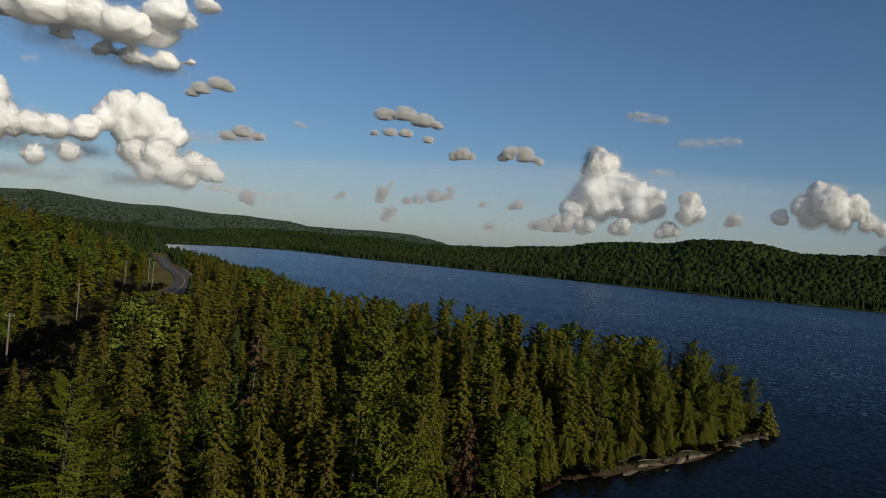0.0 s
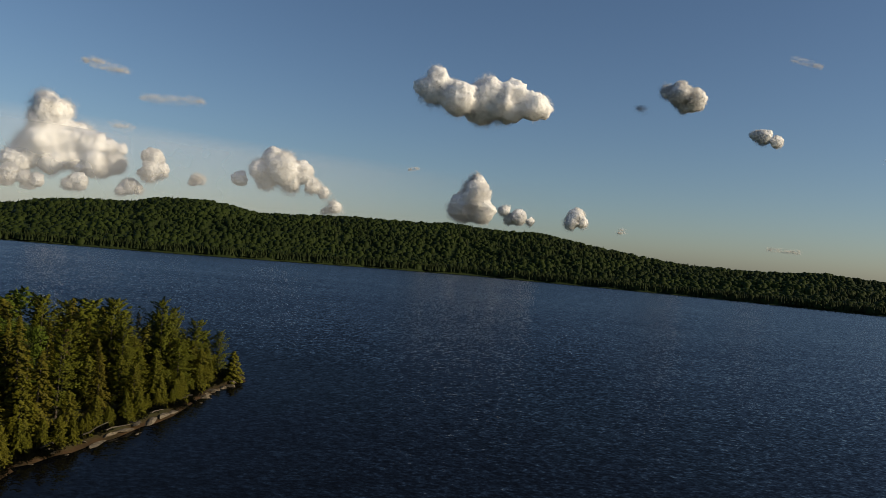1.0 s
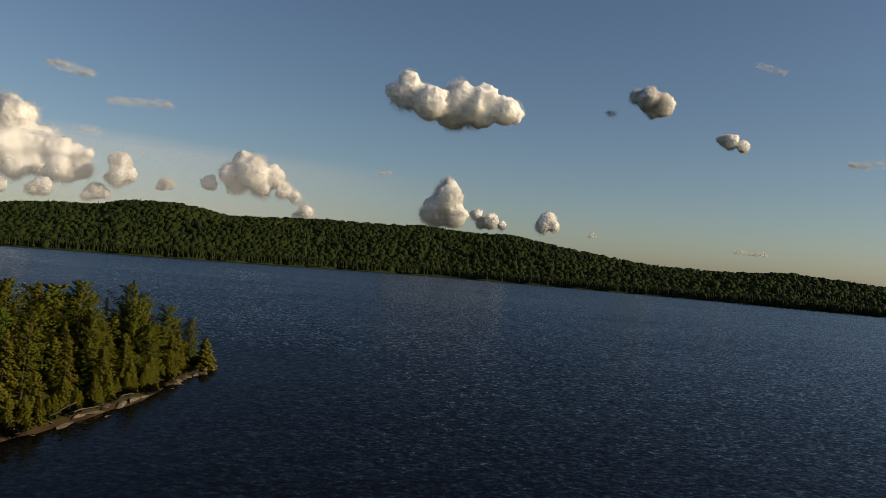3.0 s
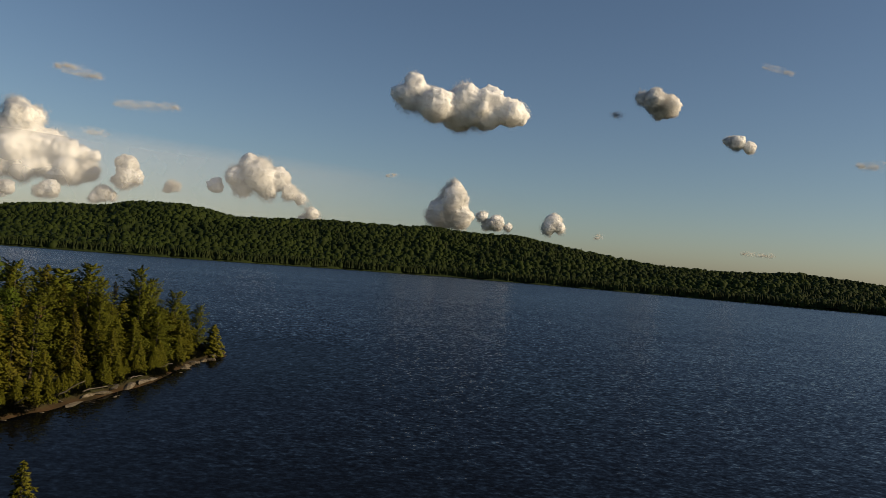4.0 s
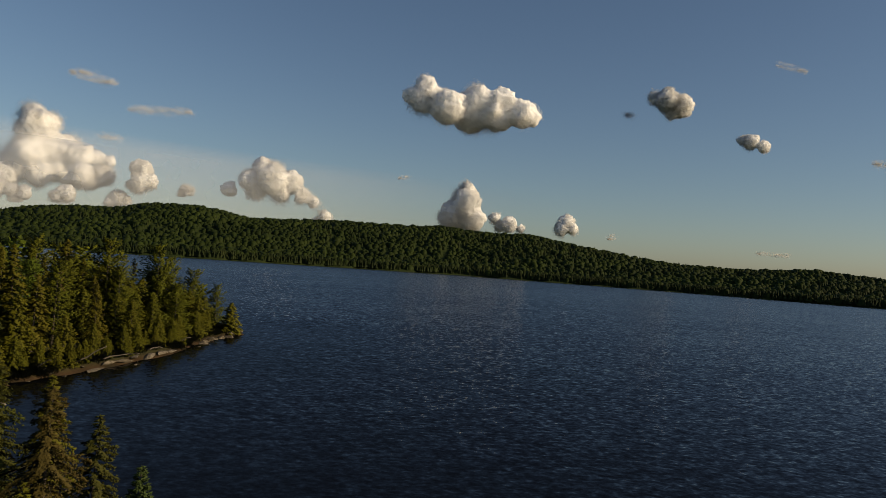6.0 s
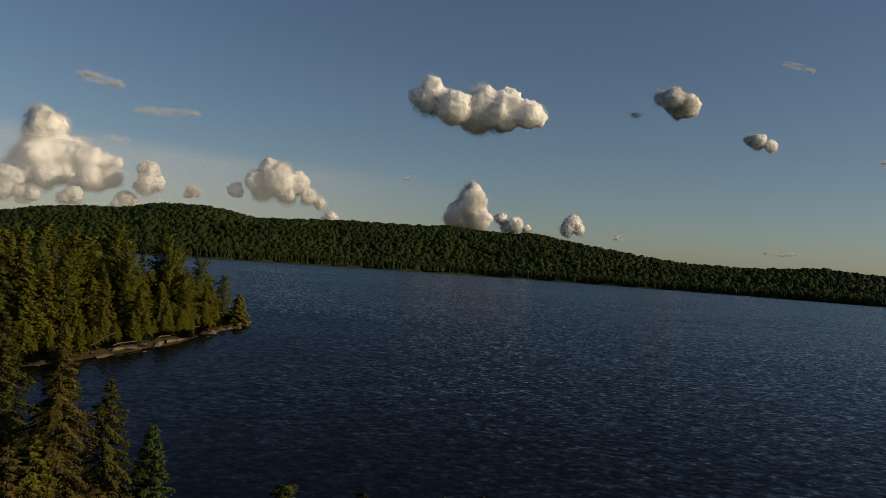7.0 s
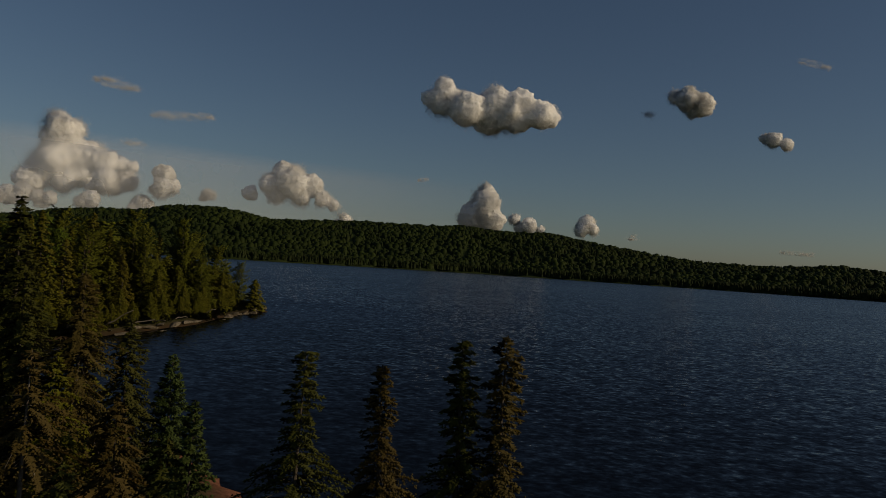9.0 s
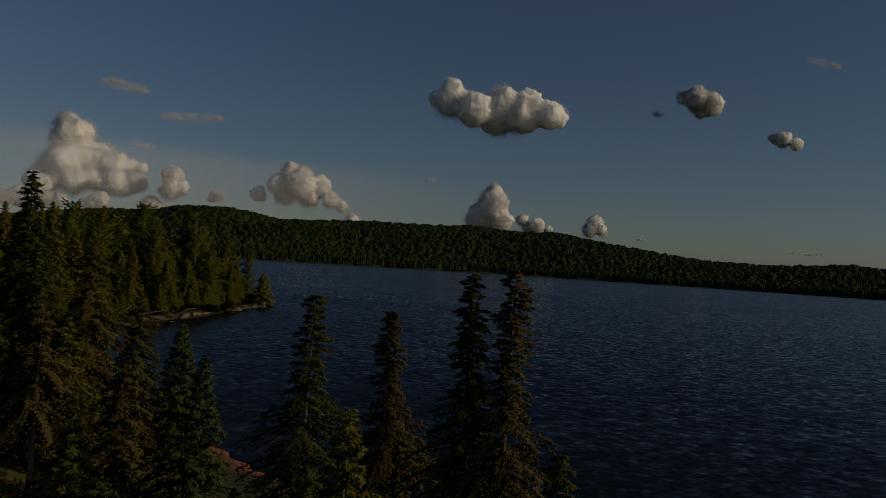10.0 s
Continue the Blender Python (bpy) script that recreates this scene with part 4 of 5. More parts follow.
# trees with a place of their own on the rocky point and by the beach
POINT = [("pine", -63.4, 126.8, -18.5, 1.25), ("pine", -58.3, 136.6, -17.9, 1.1), ("pine", -55.6, 147.0, -13.4, 1.25), ("pine", -54.0, 157.6, -10.2, 1.1), ("pine", -60.3, 146.5, -15.6, 1.1), ("cedar", -53.2, 152.5, -6.2, 1.2),
         ("thin", -63.8, 138.5, -15.4, 0.9), ("pine", -75.0, 124.5, -18.2, 1.38), ("pine", -74.5, 131.0, -17.0, 1.15), ("cedar", -57.5, 133.0, -9.5, 1.5), ("cedar", -54.8, 127.0, -8.8, 1.35), ("cedar", -55.0, 119.5, -9.2, 1.3),
         ("pine", -60.0, 125.0, -14.0, 1.15), ("spruce", -57.5, 112.5, -12.0, 1.2), ("pine", -61.0, 107.0, -14.5, 1.15), ("cedar", -57.0, 103.0, -7.5, 1.5), ("cedar", -60.5, 97.0, -10.5, 1.35), ("cedar", -61.0, 88.0, -11.5, 1.4),
         ("leafy", -58.5, 80.5, -9.0, 1.0), ("cedar", -51.8, 147.0, -5.0, 1.2), ("cedar", -56.0, 149.0, -8.0, 1.3), ("cedar", -58.8, 151.5, -9.5, 1.2), ("pine", -112.0, 122.0, -20.0, 1.32), ("pine", -104.0, 106.0, -18.5, 1.32),
         ("brown", -56.5, 68.5, -11.5, 1.1), ("pine", -90.0, 79.0, -22.8, 1.25), ("leafy", -67.0, 38.0, -13.5, 1.15), ("maple", -104.0, 46.0, -17.4, 1.35), ("snag", -78.2, 50.3, -19.6, 1.1), ("thin", -70.5, 41.5, -19.5, 1.1),
         ("cedar", -55.5, 146.0, -9.5, 1.6), ("pine", -57.0, 138.0, -12.5, 1.5), ("pine", -59.0, 141.0, -14.0, 1.4), ("cedar", -52.6, 143.0, -8.5, 1.6), ("pine", -54.5, 136.5, -11.0, 1.5), ("cedar", -53.6, 149.0, -8.0, 1.5),
         ("pine", -64.0, 129.5, -13.0, 1.5), ("cedar", -62.0, 133.5, -11.5, 1.5), ("cedar", -59.0, 129.0, -9.5, 1.6), ("cedar", -58.5, 121.0, -10.0, 1.5), ("cedar", -61.5, 116.0, -10.5, 1.5), ("pine", -68.0, 122.0, -14.5, 1.4)]
for i, (key, x, y, height, wide) in enumerate(POINT):
    take(x, y, 3.6)
    plant(key + ("_fine" if key + "_fine" in KINDS else ""), x, y, height, 37.0 * i + 5, None, wide)
take(-54.9, 19.5, 6)
# low cedars leaning out over the water's edge
for i in range(38):
    y = 73 + 72 * i / 37 + frng.uniform(-0.8, 0.8)
    x = float(np.interp(y, [66, 75, 82, 90, 99, 109, 122, 134, 147, 154], [-49, -53, -54.5, -56, -53, -51, -49, -50, -49.5, -48.5])) - frng.uniform(1.2, 2.6) - (0.9 if 104 < y < 124 else 0.6 if y > 140 else 0)
    take(x, y, 2.2)
    plant("cedar_fine", x, y, frng.uniform(2.4, 5.5) * (0.55 if y > 140 else 1), frng.uniform(0, 360), None, frng.uniform(1.1, 1.5))
BESIDE = [(-6, 20.8), (-3.6, 21.8), (-1.2, 18.2), (-0.4, 17.8), (-10.5, 25.5), (-16.2, 37), (-2.9, 12), (-20.2, 35.4), (-17.2, 27)]
for x, y in BESIDE:
    take(x, y, 5)

tries = 0
while tries < 20000:
    tries += 1
    x, y = frng.uniform(-410, -18), frng.uniform(-10, 250)
    gap = frng.uniform(2.6, 5.2)
    spots.append((x, y, gap))
SX, SY = np.array([s[0] for s in spots]), np.array([s[1] for s in spots])
SZ, SC, _ = land(SX, SY)
shore_gap, _ = line_distance(SX, SY, NEAR_SHORE)
road_gap, road_side = line_distance(SX, SY, ROAD)
forest = []
for i, (x, y, gap) in enumerate(spots):
    d = math.hypot(x, y)
    if SZ[i] < 0.3 or SC[i] > 0.2 or road_gap[i] < 8 or shore_gap[i] < 0.5 or d < 42 or (d < 72 and x > -46) or (y < 24 and x > -50):
        continue
    if y > 126 and x > -78 and shore_gap[i] < 40 and frng.random() < 0.55:
        continue
    if d > 180:
        gap *= 1.75
    if not room_at(x, y, gap):
        continue
    take(x, y, gap)
    forest.append((d, x, y, gap, shore_gap[i], road_side[i] < 0 and road_gap[i] > 14))
forest.sort()


def choose(x, y, shore, hillside):
    u = frng.random()
    if hillside:
        key = "spruce" if u < 0.4 else "leafy" if u < 0.68 else "cedar" if u < 0.9 else "pine"
    elif shore < 9:
        key = "cedar" if u < 0.35 else "spruce" if u < 0.65 else "fir" if u < 0.8 else "pine"
    else:
        key = "spruce" if u < 0.42 else "thin" if u < 0.56 else "fir" if u < 0.68 else "cedar" if u < 0.84 else "leafy" if u < 0.91 else "pine" if u < 0.98 else "snag"
    tall = {"spruce": (8, 15.5), "thin": (10, 16), "fir": (4, 11), "cedar": (5, 10.5), "leafy": (6, 11), "pine": (11, 17), "snag": (8, 13)}[key]
    return key, frng.uniform(*tall), frng.uniform(0, 360), frng.uniform(0.9, 1.55)


CAP_AZ = [-80, -75, -73, -70.5, -68, -66.5, -62.4, -58.7, -52.5, -48.9, -43.3, -39.0, -35.0, -31.4, -27.2, -23.4, -21.0, -19.1, -10]
CAP_EL = [1.6, 0.9, 0.4, -0.35, -1.1, -2.3, -2.0, -2.9, -4.0, -4.6, -4.4, -4.65, -4.9, -5.6, -5.7, -5.9, -7.0, -7.7, -9]


def tallest(x, y, z):
    """Room under the skyline; lower in front of the road and the clearing with its poles."""
    az, d = math.degrees(math.atan2(x, y)), math.hypot(x, y)
    el = np.interp(az, CAP_AZ, CAP_EL)
    if -68.0 < az < -62.4 and d < 285:
        el = min(el, -5.3)
    if -71.5 < az <= -68.0 and d < 190:
        el = min(el, -6.6)
    if -41.6 < az < -37.4 and d < 87:
        return 33 - 31 * d / 89 - z
    if az <= -71.5 and d < 125:
        el = min(el, -9.5)
    return 32.6 + d * math.tan(radians(el)) - z


rest = []
for n, (d, x, y, gap, shore, hillside) in enumerate(forest):
    key, height, turn, wide = choose(x, y, shore, hillside)
    height = min(height, tallest(x, y, float(land(x, y)[0])) - frng.uniform(0, 1.5))
    if -68 < math.degrees(math.atan2(x, y)) < -62.4 and 110 < d < 225 and not hillside:
        height = max(height, 1.0 * tallest(x, y, float(land(x, y)[0])))
    if height < 2:
        continue
    if height < 6 and key in ("pine", "thin", "snag", "leafy"):
        key = "cedar"
    if n < 285:
        plant(key + ("_fine" if d < 98 and key + "_fine" in KINDS else ""), x, y, height, turn, None, wide)
    else:
        rest.append((key, x, y, height, turn, wide))


def merge_trees(rows, name, label):
    """The trees past the counted ones, joined into one mesh per material."""
    by_material = {}
    for key, x, y, height, turn, wide in rows:
        kinds = KINDS.get(key + "_far", KINDS[key])
        kind = kinds[int(turn * 7) % len(kinds)]
        s, z, a = height / kind[5], float(land(x, y)[0]) - 0.1, radians(turn)
        for me in kind[:2]:
            v = np.empty(len(me.vertices) * 3)
            me.vertices.foreach_get("co", v)
            v = v.reshape(-1, 3) * (s * wide, s * wide, s)
            v = np.stack([v[:, 0] * math.cos(a) - v[:, 1] * math.sin(a) + x, v[:, 0] * math.sin(a) + v[:, 1] * math.cos(a) + y, v[:, 2] + z], 1)
            f = np.empty(len(me.loops), np.int32)
            me.polygons.foreach_get("vertices", f)
            f = f.reshape(len(me.polygons), -1)
            if "trunk" in me.name and math.hypot(x, y) > 170:
                continue
            w = np.zeros(len(v) * 3, np.float32)
            if "form" in me.attributes:
                me.attributes["form"].data.foreach_get("vector", w)
            w = w.reshape(-1, 3)
            w = np.stack([w[:, 0] * math.cos(a) - w[:, 1] * math.sin(a), w[:, 0] * math.sin(a) + w[:, 1] * math.cos(a), w[:, 2]], 1)
            by_material.setdefault(me.materials[0], []).append((v, f, w))
    for i, (material, lots) in enumerate(by_material.items()):
        o, vs, fs, ws = 0, [], [], []
        for v, f, w in lots:
            vs.append(v)
            fs.append(f + o)
            ws.append(w)
            o += len(v)
        vs, fs = np.concatenate(vs), np.concatenate(fs)
        me = fast_mesh(name, vs, fs, material, np.concatenate(ws))
        tagged(new(name, me), label, "forest", kind="stuff")


merge_trees(rest, "forest", "dense mixed conifer forest behind the near trees")


# ---- trees beside the beach, close under the eye ----
def club(f):
    return (0.07 + 0.95 * (1 - f) ** 0.95) * (0.82 + 0.22 * math.sin(15 * f))


def hero(key, x, y, top, spread, seed, label, material, low=1.0, per_metre=22.0, twig=0.15, droop=0.45, lift=(-0.3, 0.35), shape=club, ragged=0.45, bare=0.25, tuft=0.0, width=0.22, bark=None, name="spruce_tree", full=5.5, mass=0.0):
    """A tree of its own; the nearer to the flight path, the finer its twigs."""
    z = float(land(x, y)[0])
    made = conifer(np.random.default_rng(seed), top - z, spread, low, per_metre, twig, droop, lift, shape, ragged, bare, tuft, width, full, mass or max(0.10, twig * 0.55), 0.0)
    root = thing(name, x, y, z - 0.1, label, name.split("_")[0], "trees by the beach")
    part("trunk", limb_mesh("trunk", made[0], made[1], made[3], bark or M_BARK, 8), root)
    part("crown", made[2].mesh("crown", material), root)
    return root


hero("spruce", -5.7, 20.8, 10.75, 2.3, 101, "ragged spruce with bare leader and dead lower branches", M_BLACK, shape=lambda f: club(f) if f < 0.86 else 0.12, bare=0.5, per_metre=30, twig=0.12, full=7.0, mass=0.07)
hero("spruce", -3.5, 21.8, 10.35, 2.0, 102, "narrow spruce with rusty thinning needles by the beach", M_RUSTY, per_metre=32, twig=0.12, full=7.0, mass=0.07)
hero("spruce", -1.25, 18.2, 11.6, 2.0, 103, "dark upright spruce with a dense club-shaped top", M_BLACK, bare=0.15, per_metre=30, twig=0.12, full=7.0, mass=0.07)
hero("spruce", -0.45, 17.8, 11.8, 2.1, 104, "tall rusty spruce with club-shaped top and open gaps", M_RUSTY, bare=0.2, per_metre=28, twig=0.12, full=7.0, mass=0.07)
hero("fir", -10.5, 25.7, 8.1, 1.45, 105, "young pointed fir beside a taller one", M_BLUE, 0.3, 20, 0.19, 0.15, (-0.1, 0.6), cone, 0.2, 0.0, name="fir_tree")
hero("fir", -16.2, 37.0, 7.9, 1.75, 106, "blue-green fir with a sharp pointed top at the beach", M_BLUE, 0.3, 20, 0.22, 0.15, (-0.1, 0.6), cone, 0.2, 0.0, name="fir_tree")
hero("spruce", -2.9, 12.1, 9.6, 1.3, 107, "slim young spruce just below the flight path", M_CEDAR, 1.0, 30, 0.11, bare=0.0, shape=cone, full=6.0, mass=0.06)
hero("spruce", -20.4, 35.8, 11.7, 3.3, 108, "tall leaning spruce with reddish bark and hanging boughs", M_RUSTY, 2.0, 20, 0.2)
hero("spruce", -24.5, 37.5, 12.6, 3.0, 109, "tall full spruce above the beach", M_BLACK, 1.2, 19, 0.22, bare=0.1)
hero("spruce", -17.4, 27.3, 9.2, 2.6, 110, "spruce with a pale bare lower trunk", M_RUSTY, 2.6, 15, 0.2, bare=0.05, bark=M_PALE)
hero("spruce", -22.5, 30.5, 11.5, 2.9, 111, "dark full spruce above the beach", M_BLACK, 0.8, 19, 0.2, bare=0.1)
hero("spruce", -27.5, 41.5, 15.6, 3.0, 112, "tallest spruce of the clump above the beach", M_BLACK, 0.8, 17, 0.25, bare=0.1)
hero("pine", -30.5, 36.5, 14.0, 2.5, 113, "broad white pine above the beach", M_PINE, 1.5, 12, 0.3, 0.05, (0.0, 0.7), plume, 0.4, 0.05, 0.3, name="pine_tree")
hero("spruce", -25.5, 45.0, 10.5, 2.1, 114, "shorter spruce at the edge of the bay", M_CEDAR, 0.6, 14, 0.28, bare=0.0, shape=dense)
hero("spruce", -21.0, 42.0, 9.0, 2.2, 115, "bushy spruce at the edge of the bay", M_BLACK, 0.4, 14, 0.26, bare=0.0, shape=cone)
hero("spruce", -33.0, 48.5, 13.5, 2.4, 116, "full spruce at the head of the bay", M_BLACK, 0.6, 13, 0.32, bare=0.0, shape=cone)
hero("spruce", -38.0, 55.5, 12.0, 2.3, 117, "full yellow-green spruce at the head of the bay", M_CEDAR, 0.6, 13, 0.34, bare=0.0, shape=dense)
hero("spruce", -14.0, 24.0, 6.2, 2.0, 118, "low bushy spruce in the grass above the beach", M_BLACK, 0.3, 15, 0.24, bare=0.0, shape=cone)
hero("spruce", -9.0, 18.0, 5.6, 1.9, 119, "low bushy spruce in the grass above the beach", M_CEDAR, 0.3, 15, 0.22, bare=0.0, shape=dense)
hero("spruce", -4.6, 17.0, 7.2, 1.6, 120, "low spruce between the taller ones", M_BLACK, 0.3, 26, 0.12, bare=0.0, shape=cone, full=6.0, mass=0.07)
for i, (x, y, top, wide) in enumerate([(-12.5, 28.5, 6.0, 1.6), (-19.0, 31.5, 8.5, 2.0), (-15.5, 30.5, 7.0, 1.8), (-20.5, 25.5, 7.5, 1.9), (-24.0, 26.5, 9.5, 2.2), (-8.0, 22.5, 4.8, 1.3), (-11.5, 21.0, 5.2, 1.5), (-28.0, 31.0, 11.5, 2.4), (-32.0, 40.5, 13.0, 2.6), (-36.0, 44.0, 13.5, 2.6)]):
    hero("spruce", x, y, top, wide, 140 + i, "bushy dark spruce in the thicket above the beach", (M_BLACK, M_CEDAR, M_RUSTY)[i % 3], 0.3, 16, 0.22, bare=0.0, shape=cone if i % 2 else dense)
hero("spruce", 0.9, 18.4, 7.6, 2.2, 121, "bushy low spruce against the tall one", M_BLACK, 0.3, 24, 0.12, bare=0.1, shape=club, full=6.0, mass=0.08)

hero("pine", -54.9, 19.5, 20.5, 5.2, 161, "broad white pine with layered boughs above the forest", M_PINE, 1.5, 15, 0.26, 0.05, (0.0, 0.7), plume, 0.5, 0.05, 0.3, name="pine_tree")


# ---- woods across the lake ----
def crown_shape(levels, sides, seed, pointed):
    r = np.random.default_rng(seed)
    verts, faces = [], []
    for i in range(levels):
        f = i / levels
        rad = (1 - f) ** 0.9 * (1 if i % 2 == 0 else 0.8) if pointed else (1.0, 0.96, 0.64)[i]
        for k in range(sides):
            a = 2 * math.pi * (k + 0.5 * (i % 2)) / sides
            w = rad * (r.uniform(0.6, 1.25) if pointed else r.uniform(0.78, 1.18))
            verts.append((w * math.cos(a), w * math.sin(a), (f if pointed else (0.05, 0.6, 0.9)[i]) + r.uniform(-0.06, 0.06)))
    verts.append((r.uniform(-0.1, 0.1), r.uniform(-0.1, 0.1), 1.0))
    for i in range(levels - 1):
        for k in range(sides):
            a, b = i * sides + k, i * sides + (k + 1) % sides
            faces += [(a, b, a + sides), (b, b + sides, a + sides)]
    top = len(verts) - 1
    faces += [((levels - 1) * sides + k, (levels - 1) * sides + (k + 1) % sides, top) for k in range(sides)]
    return np.array(verts), np.array(faces)


def woods(name, xs, ys, heights, widths, pointed, material, label, levels=3, sides=6, sink=0.5):
    wr = np.random.default_rng(len(xs))
    zs = land(xs, ys)[0]
    shapes = [crown_shape(levels, sides, s, pointed) for s in range(8)]
    pick = wr.integers(0, 8, len(xs))
    turn = wr.uniform(0, 6.28, len(xs))
    vs, fs, o = [], [], 0
    for s, (v, f) in enumerate(shapes):
        m = pick == s
        c, q = np.cos(turn[m])[:, None], np.sin(turn[m])[:, None]
        px = (v[:, 0] * c - v[:, 1] * q) * widths[m][:, None] + xs[m][:, None]
        py = (v[:, 0] * q + v[:, 1] * c) * widths[m][:, None] + ys[m][:, None]
        pz = v[:, 2] * heights[m][:, None] + zs[m][:, None] - sink
        vs.append(np.stack([px, py, pz], -1).reshape(-1, 3))
        n = int(m.sum())
        fs.append((f[None] + (np.arange(n) * len(v))[:, None, None]).reshape(-1, 3) + o)
        o += n * len(v)
    vs, fs = np.concatenate(vs), np.concatenate(fs)
    me = fast_mesh(name, vs, fs, material)
    me.shade_smooth()
    return tagged(new(name, me), label, "forest", kind="stuff")


def scatter(n, seed, az, reach, shore):
    """Spots across the lake within bearings and distances, on land and so far from the far shore."""
    r = np.random.default_rng(seed)
    a = np.radians(r.uniform(*az, n))
    d = np.sqrt(r.uniform(reach[0] ** 2, reach[1] ** 2, n))
    x, y = d * np.sin(a), d * np.cos(a)
    df, _ = line_distance(x, y, FAR_SHORE)
    dn, _ = line_distance(x, y, NEAR_SHORE)
    ok = ~in_lake(x, y) & (df > shore[0]) & (df < shore[1]) & (dn > df)
    return x[ok], y[ok], r


x, y, r = scatter(70000, 1, (-70, 36), (850, 1900), (2, 350))
n = len(x)
mixed = ripple(x + 40 * ripple(y, x, 90), y, 48)
soft = r.random(n) < np.where(mixed > 0.35, 0.72, 0.97)
wide = 1.9 + 3.6 * r.random(n) ** 1.6
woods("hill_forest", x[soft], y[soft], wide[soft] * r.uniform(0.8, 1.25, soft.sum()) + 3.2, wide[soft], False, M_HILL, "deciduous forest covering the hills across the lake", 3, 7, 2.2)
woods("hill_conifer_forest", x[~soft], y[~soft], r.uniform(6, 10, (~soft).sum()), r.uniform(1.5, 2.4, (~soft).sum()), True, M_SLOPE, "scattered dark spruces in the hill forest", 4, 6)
x, y, r = scatter(220000, 2, (-70, 36), (850, 1500), (0.0, 14))
n = len(x)
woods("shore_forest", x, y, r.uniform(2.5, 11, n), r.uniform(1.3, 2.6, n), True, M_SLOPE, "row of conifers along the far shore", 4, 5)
# far ridges, with the haze of distance put into their leaf colour
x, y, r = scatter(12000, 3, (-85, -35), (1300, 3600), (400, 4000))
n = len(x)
woods("distant_forest", x, y, r.uniform(5, 8, n), r.uniform(5, 9, n), False, M_HAZED, "distant wooded ridges beyond the lake", 2, 6)
# the near shore's woods further along the lake
fr = np.random.default_rng(5)
x, y = fr.uniform(-1000, -240, 7000), fr.uniform(20, 420, 7000)
dn, _ = line_distance(x, y, NEAR_SHORE)
dr, _ = line_distance(x, y, ROAD)
ok = ~in_lake(x, y) & (dn > 2) & (dr > 8) & ((x < -410) | (y > 250))
x, y = x[ok], y[ok]
woods("lakeside_forest", x, y, fr.uniform(5, 9, len(x)), fr.uniform(2.2, 4.0, len(x)), True, M_HILL, "conifer forest along the near shore further off", 4, 5)


# ---- rocks of the shore ----
def rock(x, y, sx, sy, sz, turn, seed, label="pale weathered granite rock at the waterline", sink=0.3, name="rock", z=None):
    kr = np.random.default_rng(seed)
    bm = bmesh.new()
    bmesh.ops.create_icosphere(bm, subdivisions=3, radius=1.0)
    cuts = [Vector(kr.normal(size=3)).normalized() for k in range(14)]
    depth = kr.uniform(0.38, 0.75, 14)
    for v in bm.verts:
        for n, d in zip(cuts, depth):
            over = v.co.dot(n) - d
            if over > 0:
                v.co -= n * over
        v.co *= 1 + 0.07 * noise.noise(v.co * 2.3 + Vector((seed, 0, 0)))
    for v in bm.verts:
        v.co = Vector((v.co.x * sx, v.co.y * sy, v.co.z * sz))
    me = bpy.data.meshes.new(name)
    bm.to_mesh(me)
    bm.free()
    me.materials.append(M_ROCK)
    ob = new(name, me)
    base = max(float(land(x, y)[0]), -0.15) if z is None else z
    ob.matrix_world = pose(x, y, base + sz * (0.5 - sink), kr.uniform(-6, 6), kr.uniform(-6, 6), turn)
    return tagged(ob, label, "rock", "rocks of the shore")


kr = np.random.default_rng(31)
# long low ledge below the pines, then the broken rocks of the tip
for i in range(7):
    f = i / 6
    rock(-52.2 + 2.6 * f + kr.uniform(-0.3, 0.3), 103 + 20 * f, kr.uniform(0.9, 1.3), kr.uniform(2.0, 3.2), kr.uniform(0.3, 0.45), kr.uniform(-14, 8), 40 + i, "long pale granite ledge sloping into the water")
for i in range(9):
    f = i / 8
    rock(-49.6 + 1.4 * f + kr.uniform(-0.5, 0.4), 138 + 18.5 * f, kr.uniform(0.8, 1.3), kr.uniform(1.0, 1.7), kr.uniform(0.6, 1.0), kr.uniform(0, 180), 60 + i, "blocky pale granite rock on the point")
for i in range(18):
    f = kr.random()
    rock(-55.5 + kr.uniform(-1.0, 1.6) + (6.0 if f > 0.35 else 3 * f), 84 + 54 * f, kr.uniform(0.25, 0.6), kr.uniform(0.3, 0.8), kr.uniform(0.12, 0.3), kr.uniform(0, 180), 80 + i, "small loose shore stone")
rock(-50.0, 79.0, 0.9, 0.8, 0.6, 20, 140, "brown boulder standing in the shallow water", 0.2, "boulder", -0.3)


# driftwood and fallen trunks along the rocks
def log(x, y, length, radius, turn, tilt, seed, label):
    lr = np.random.default_rng(seed)
    pts = [(0.05 * length * lr.uniform(-1, 1), 0.05 * length * lr.uniform(-1, 1), length * i / 5) for i in range(6)]
    v, f = tube(pts, [radius * (1 - 0.13 * i) for i in range(6)], 7)
    f += [tuple(range(6, -1, -1)), tuple(range(35, 42))]
    ob = new("fallen_trunk", mesh_of("fallen_trunk", v, f, M_PALE, True))
    ob.matrix_world = pose(x, y, max(float(land(x, y)[0]), 0) + radius * 0.7, 90 - tilt, 0, turn)
    return tagged(ob, label, "driftwood", "fallen trunks on the shore")


for i, (x, y, length, turn, tilt) in enumerate([(-53.6, 106.5, 4.2, 120, 12), (-52.6, 112.0, 3.2, 75, 8), (-54.5, 101.5, 5.0, 100, 30), (-51.8, 119.0, 2.6, 140, 6), (-56.5, 95.0, 4.5, 60, 25), (-52.2, 130.0, 3.5, 95, 15)]):
    log(x, y, length, 0.13, turn, tilt, 200 + i, "grey fallen trunk lying on the rocky shore")


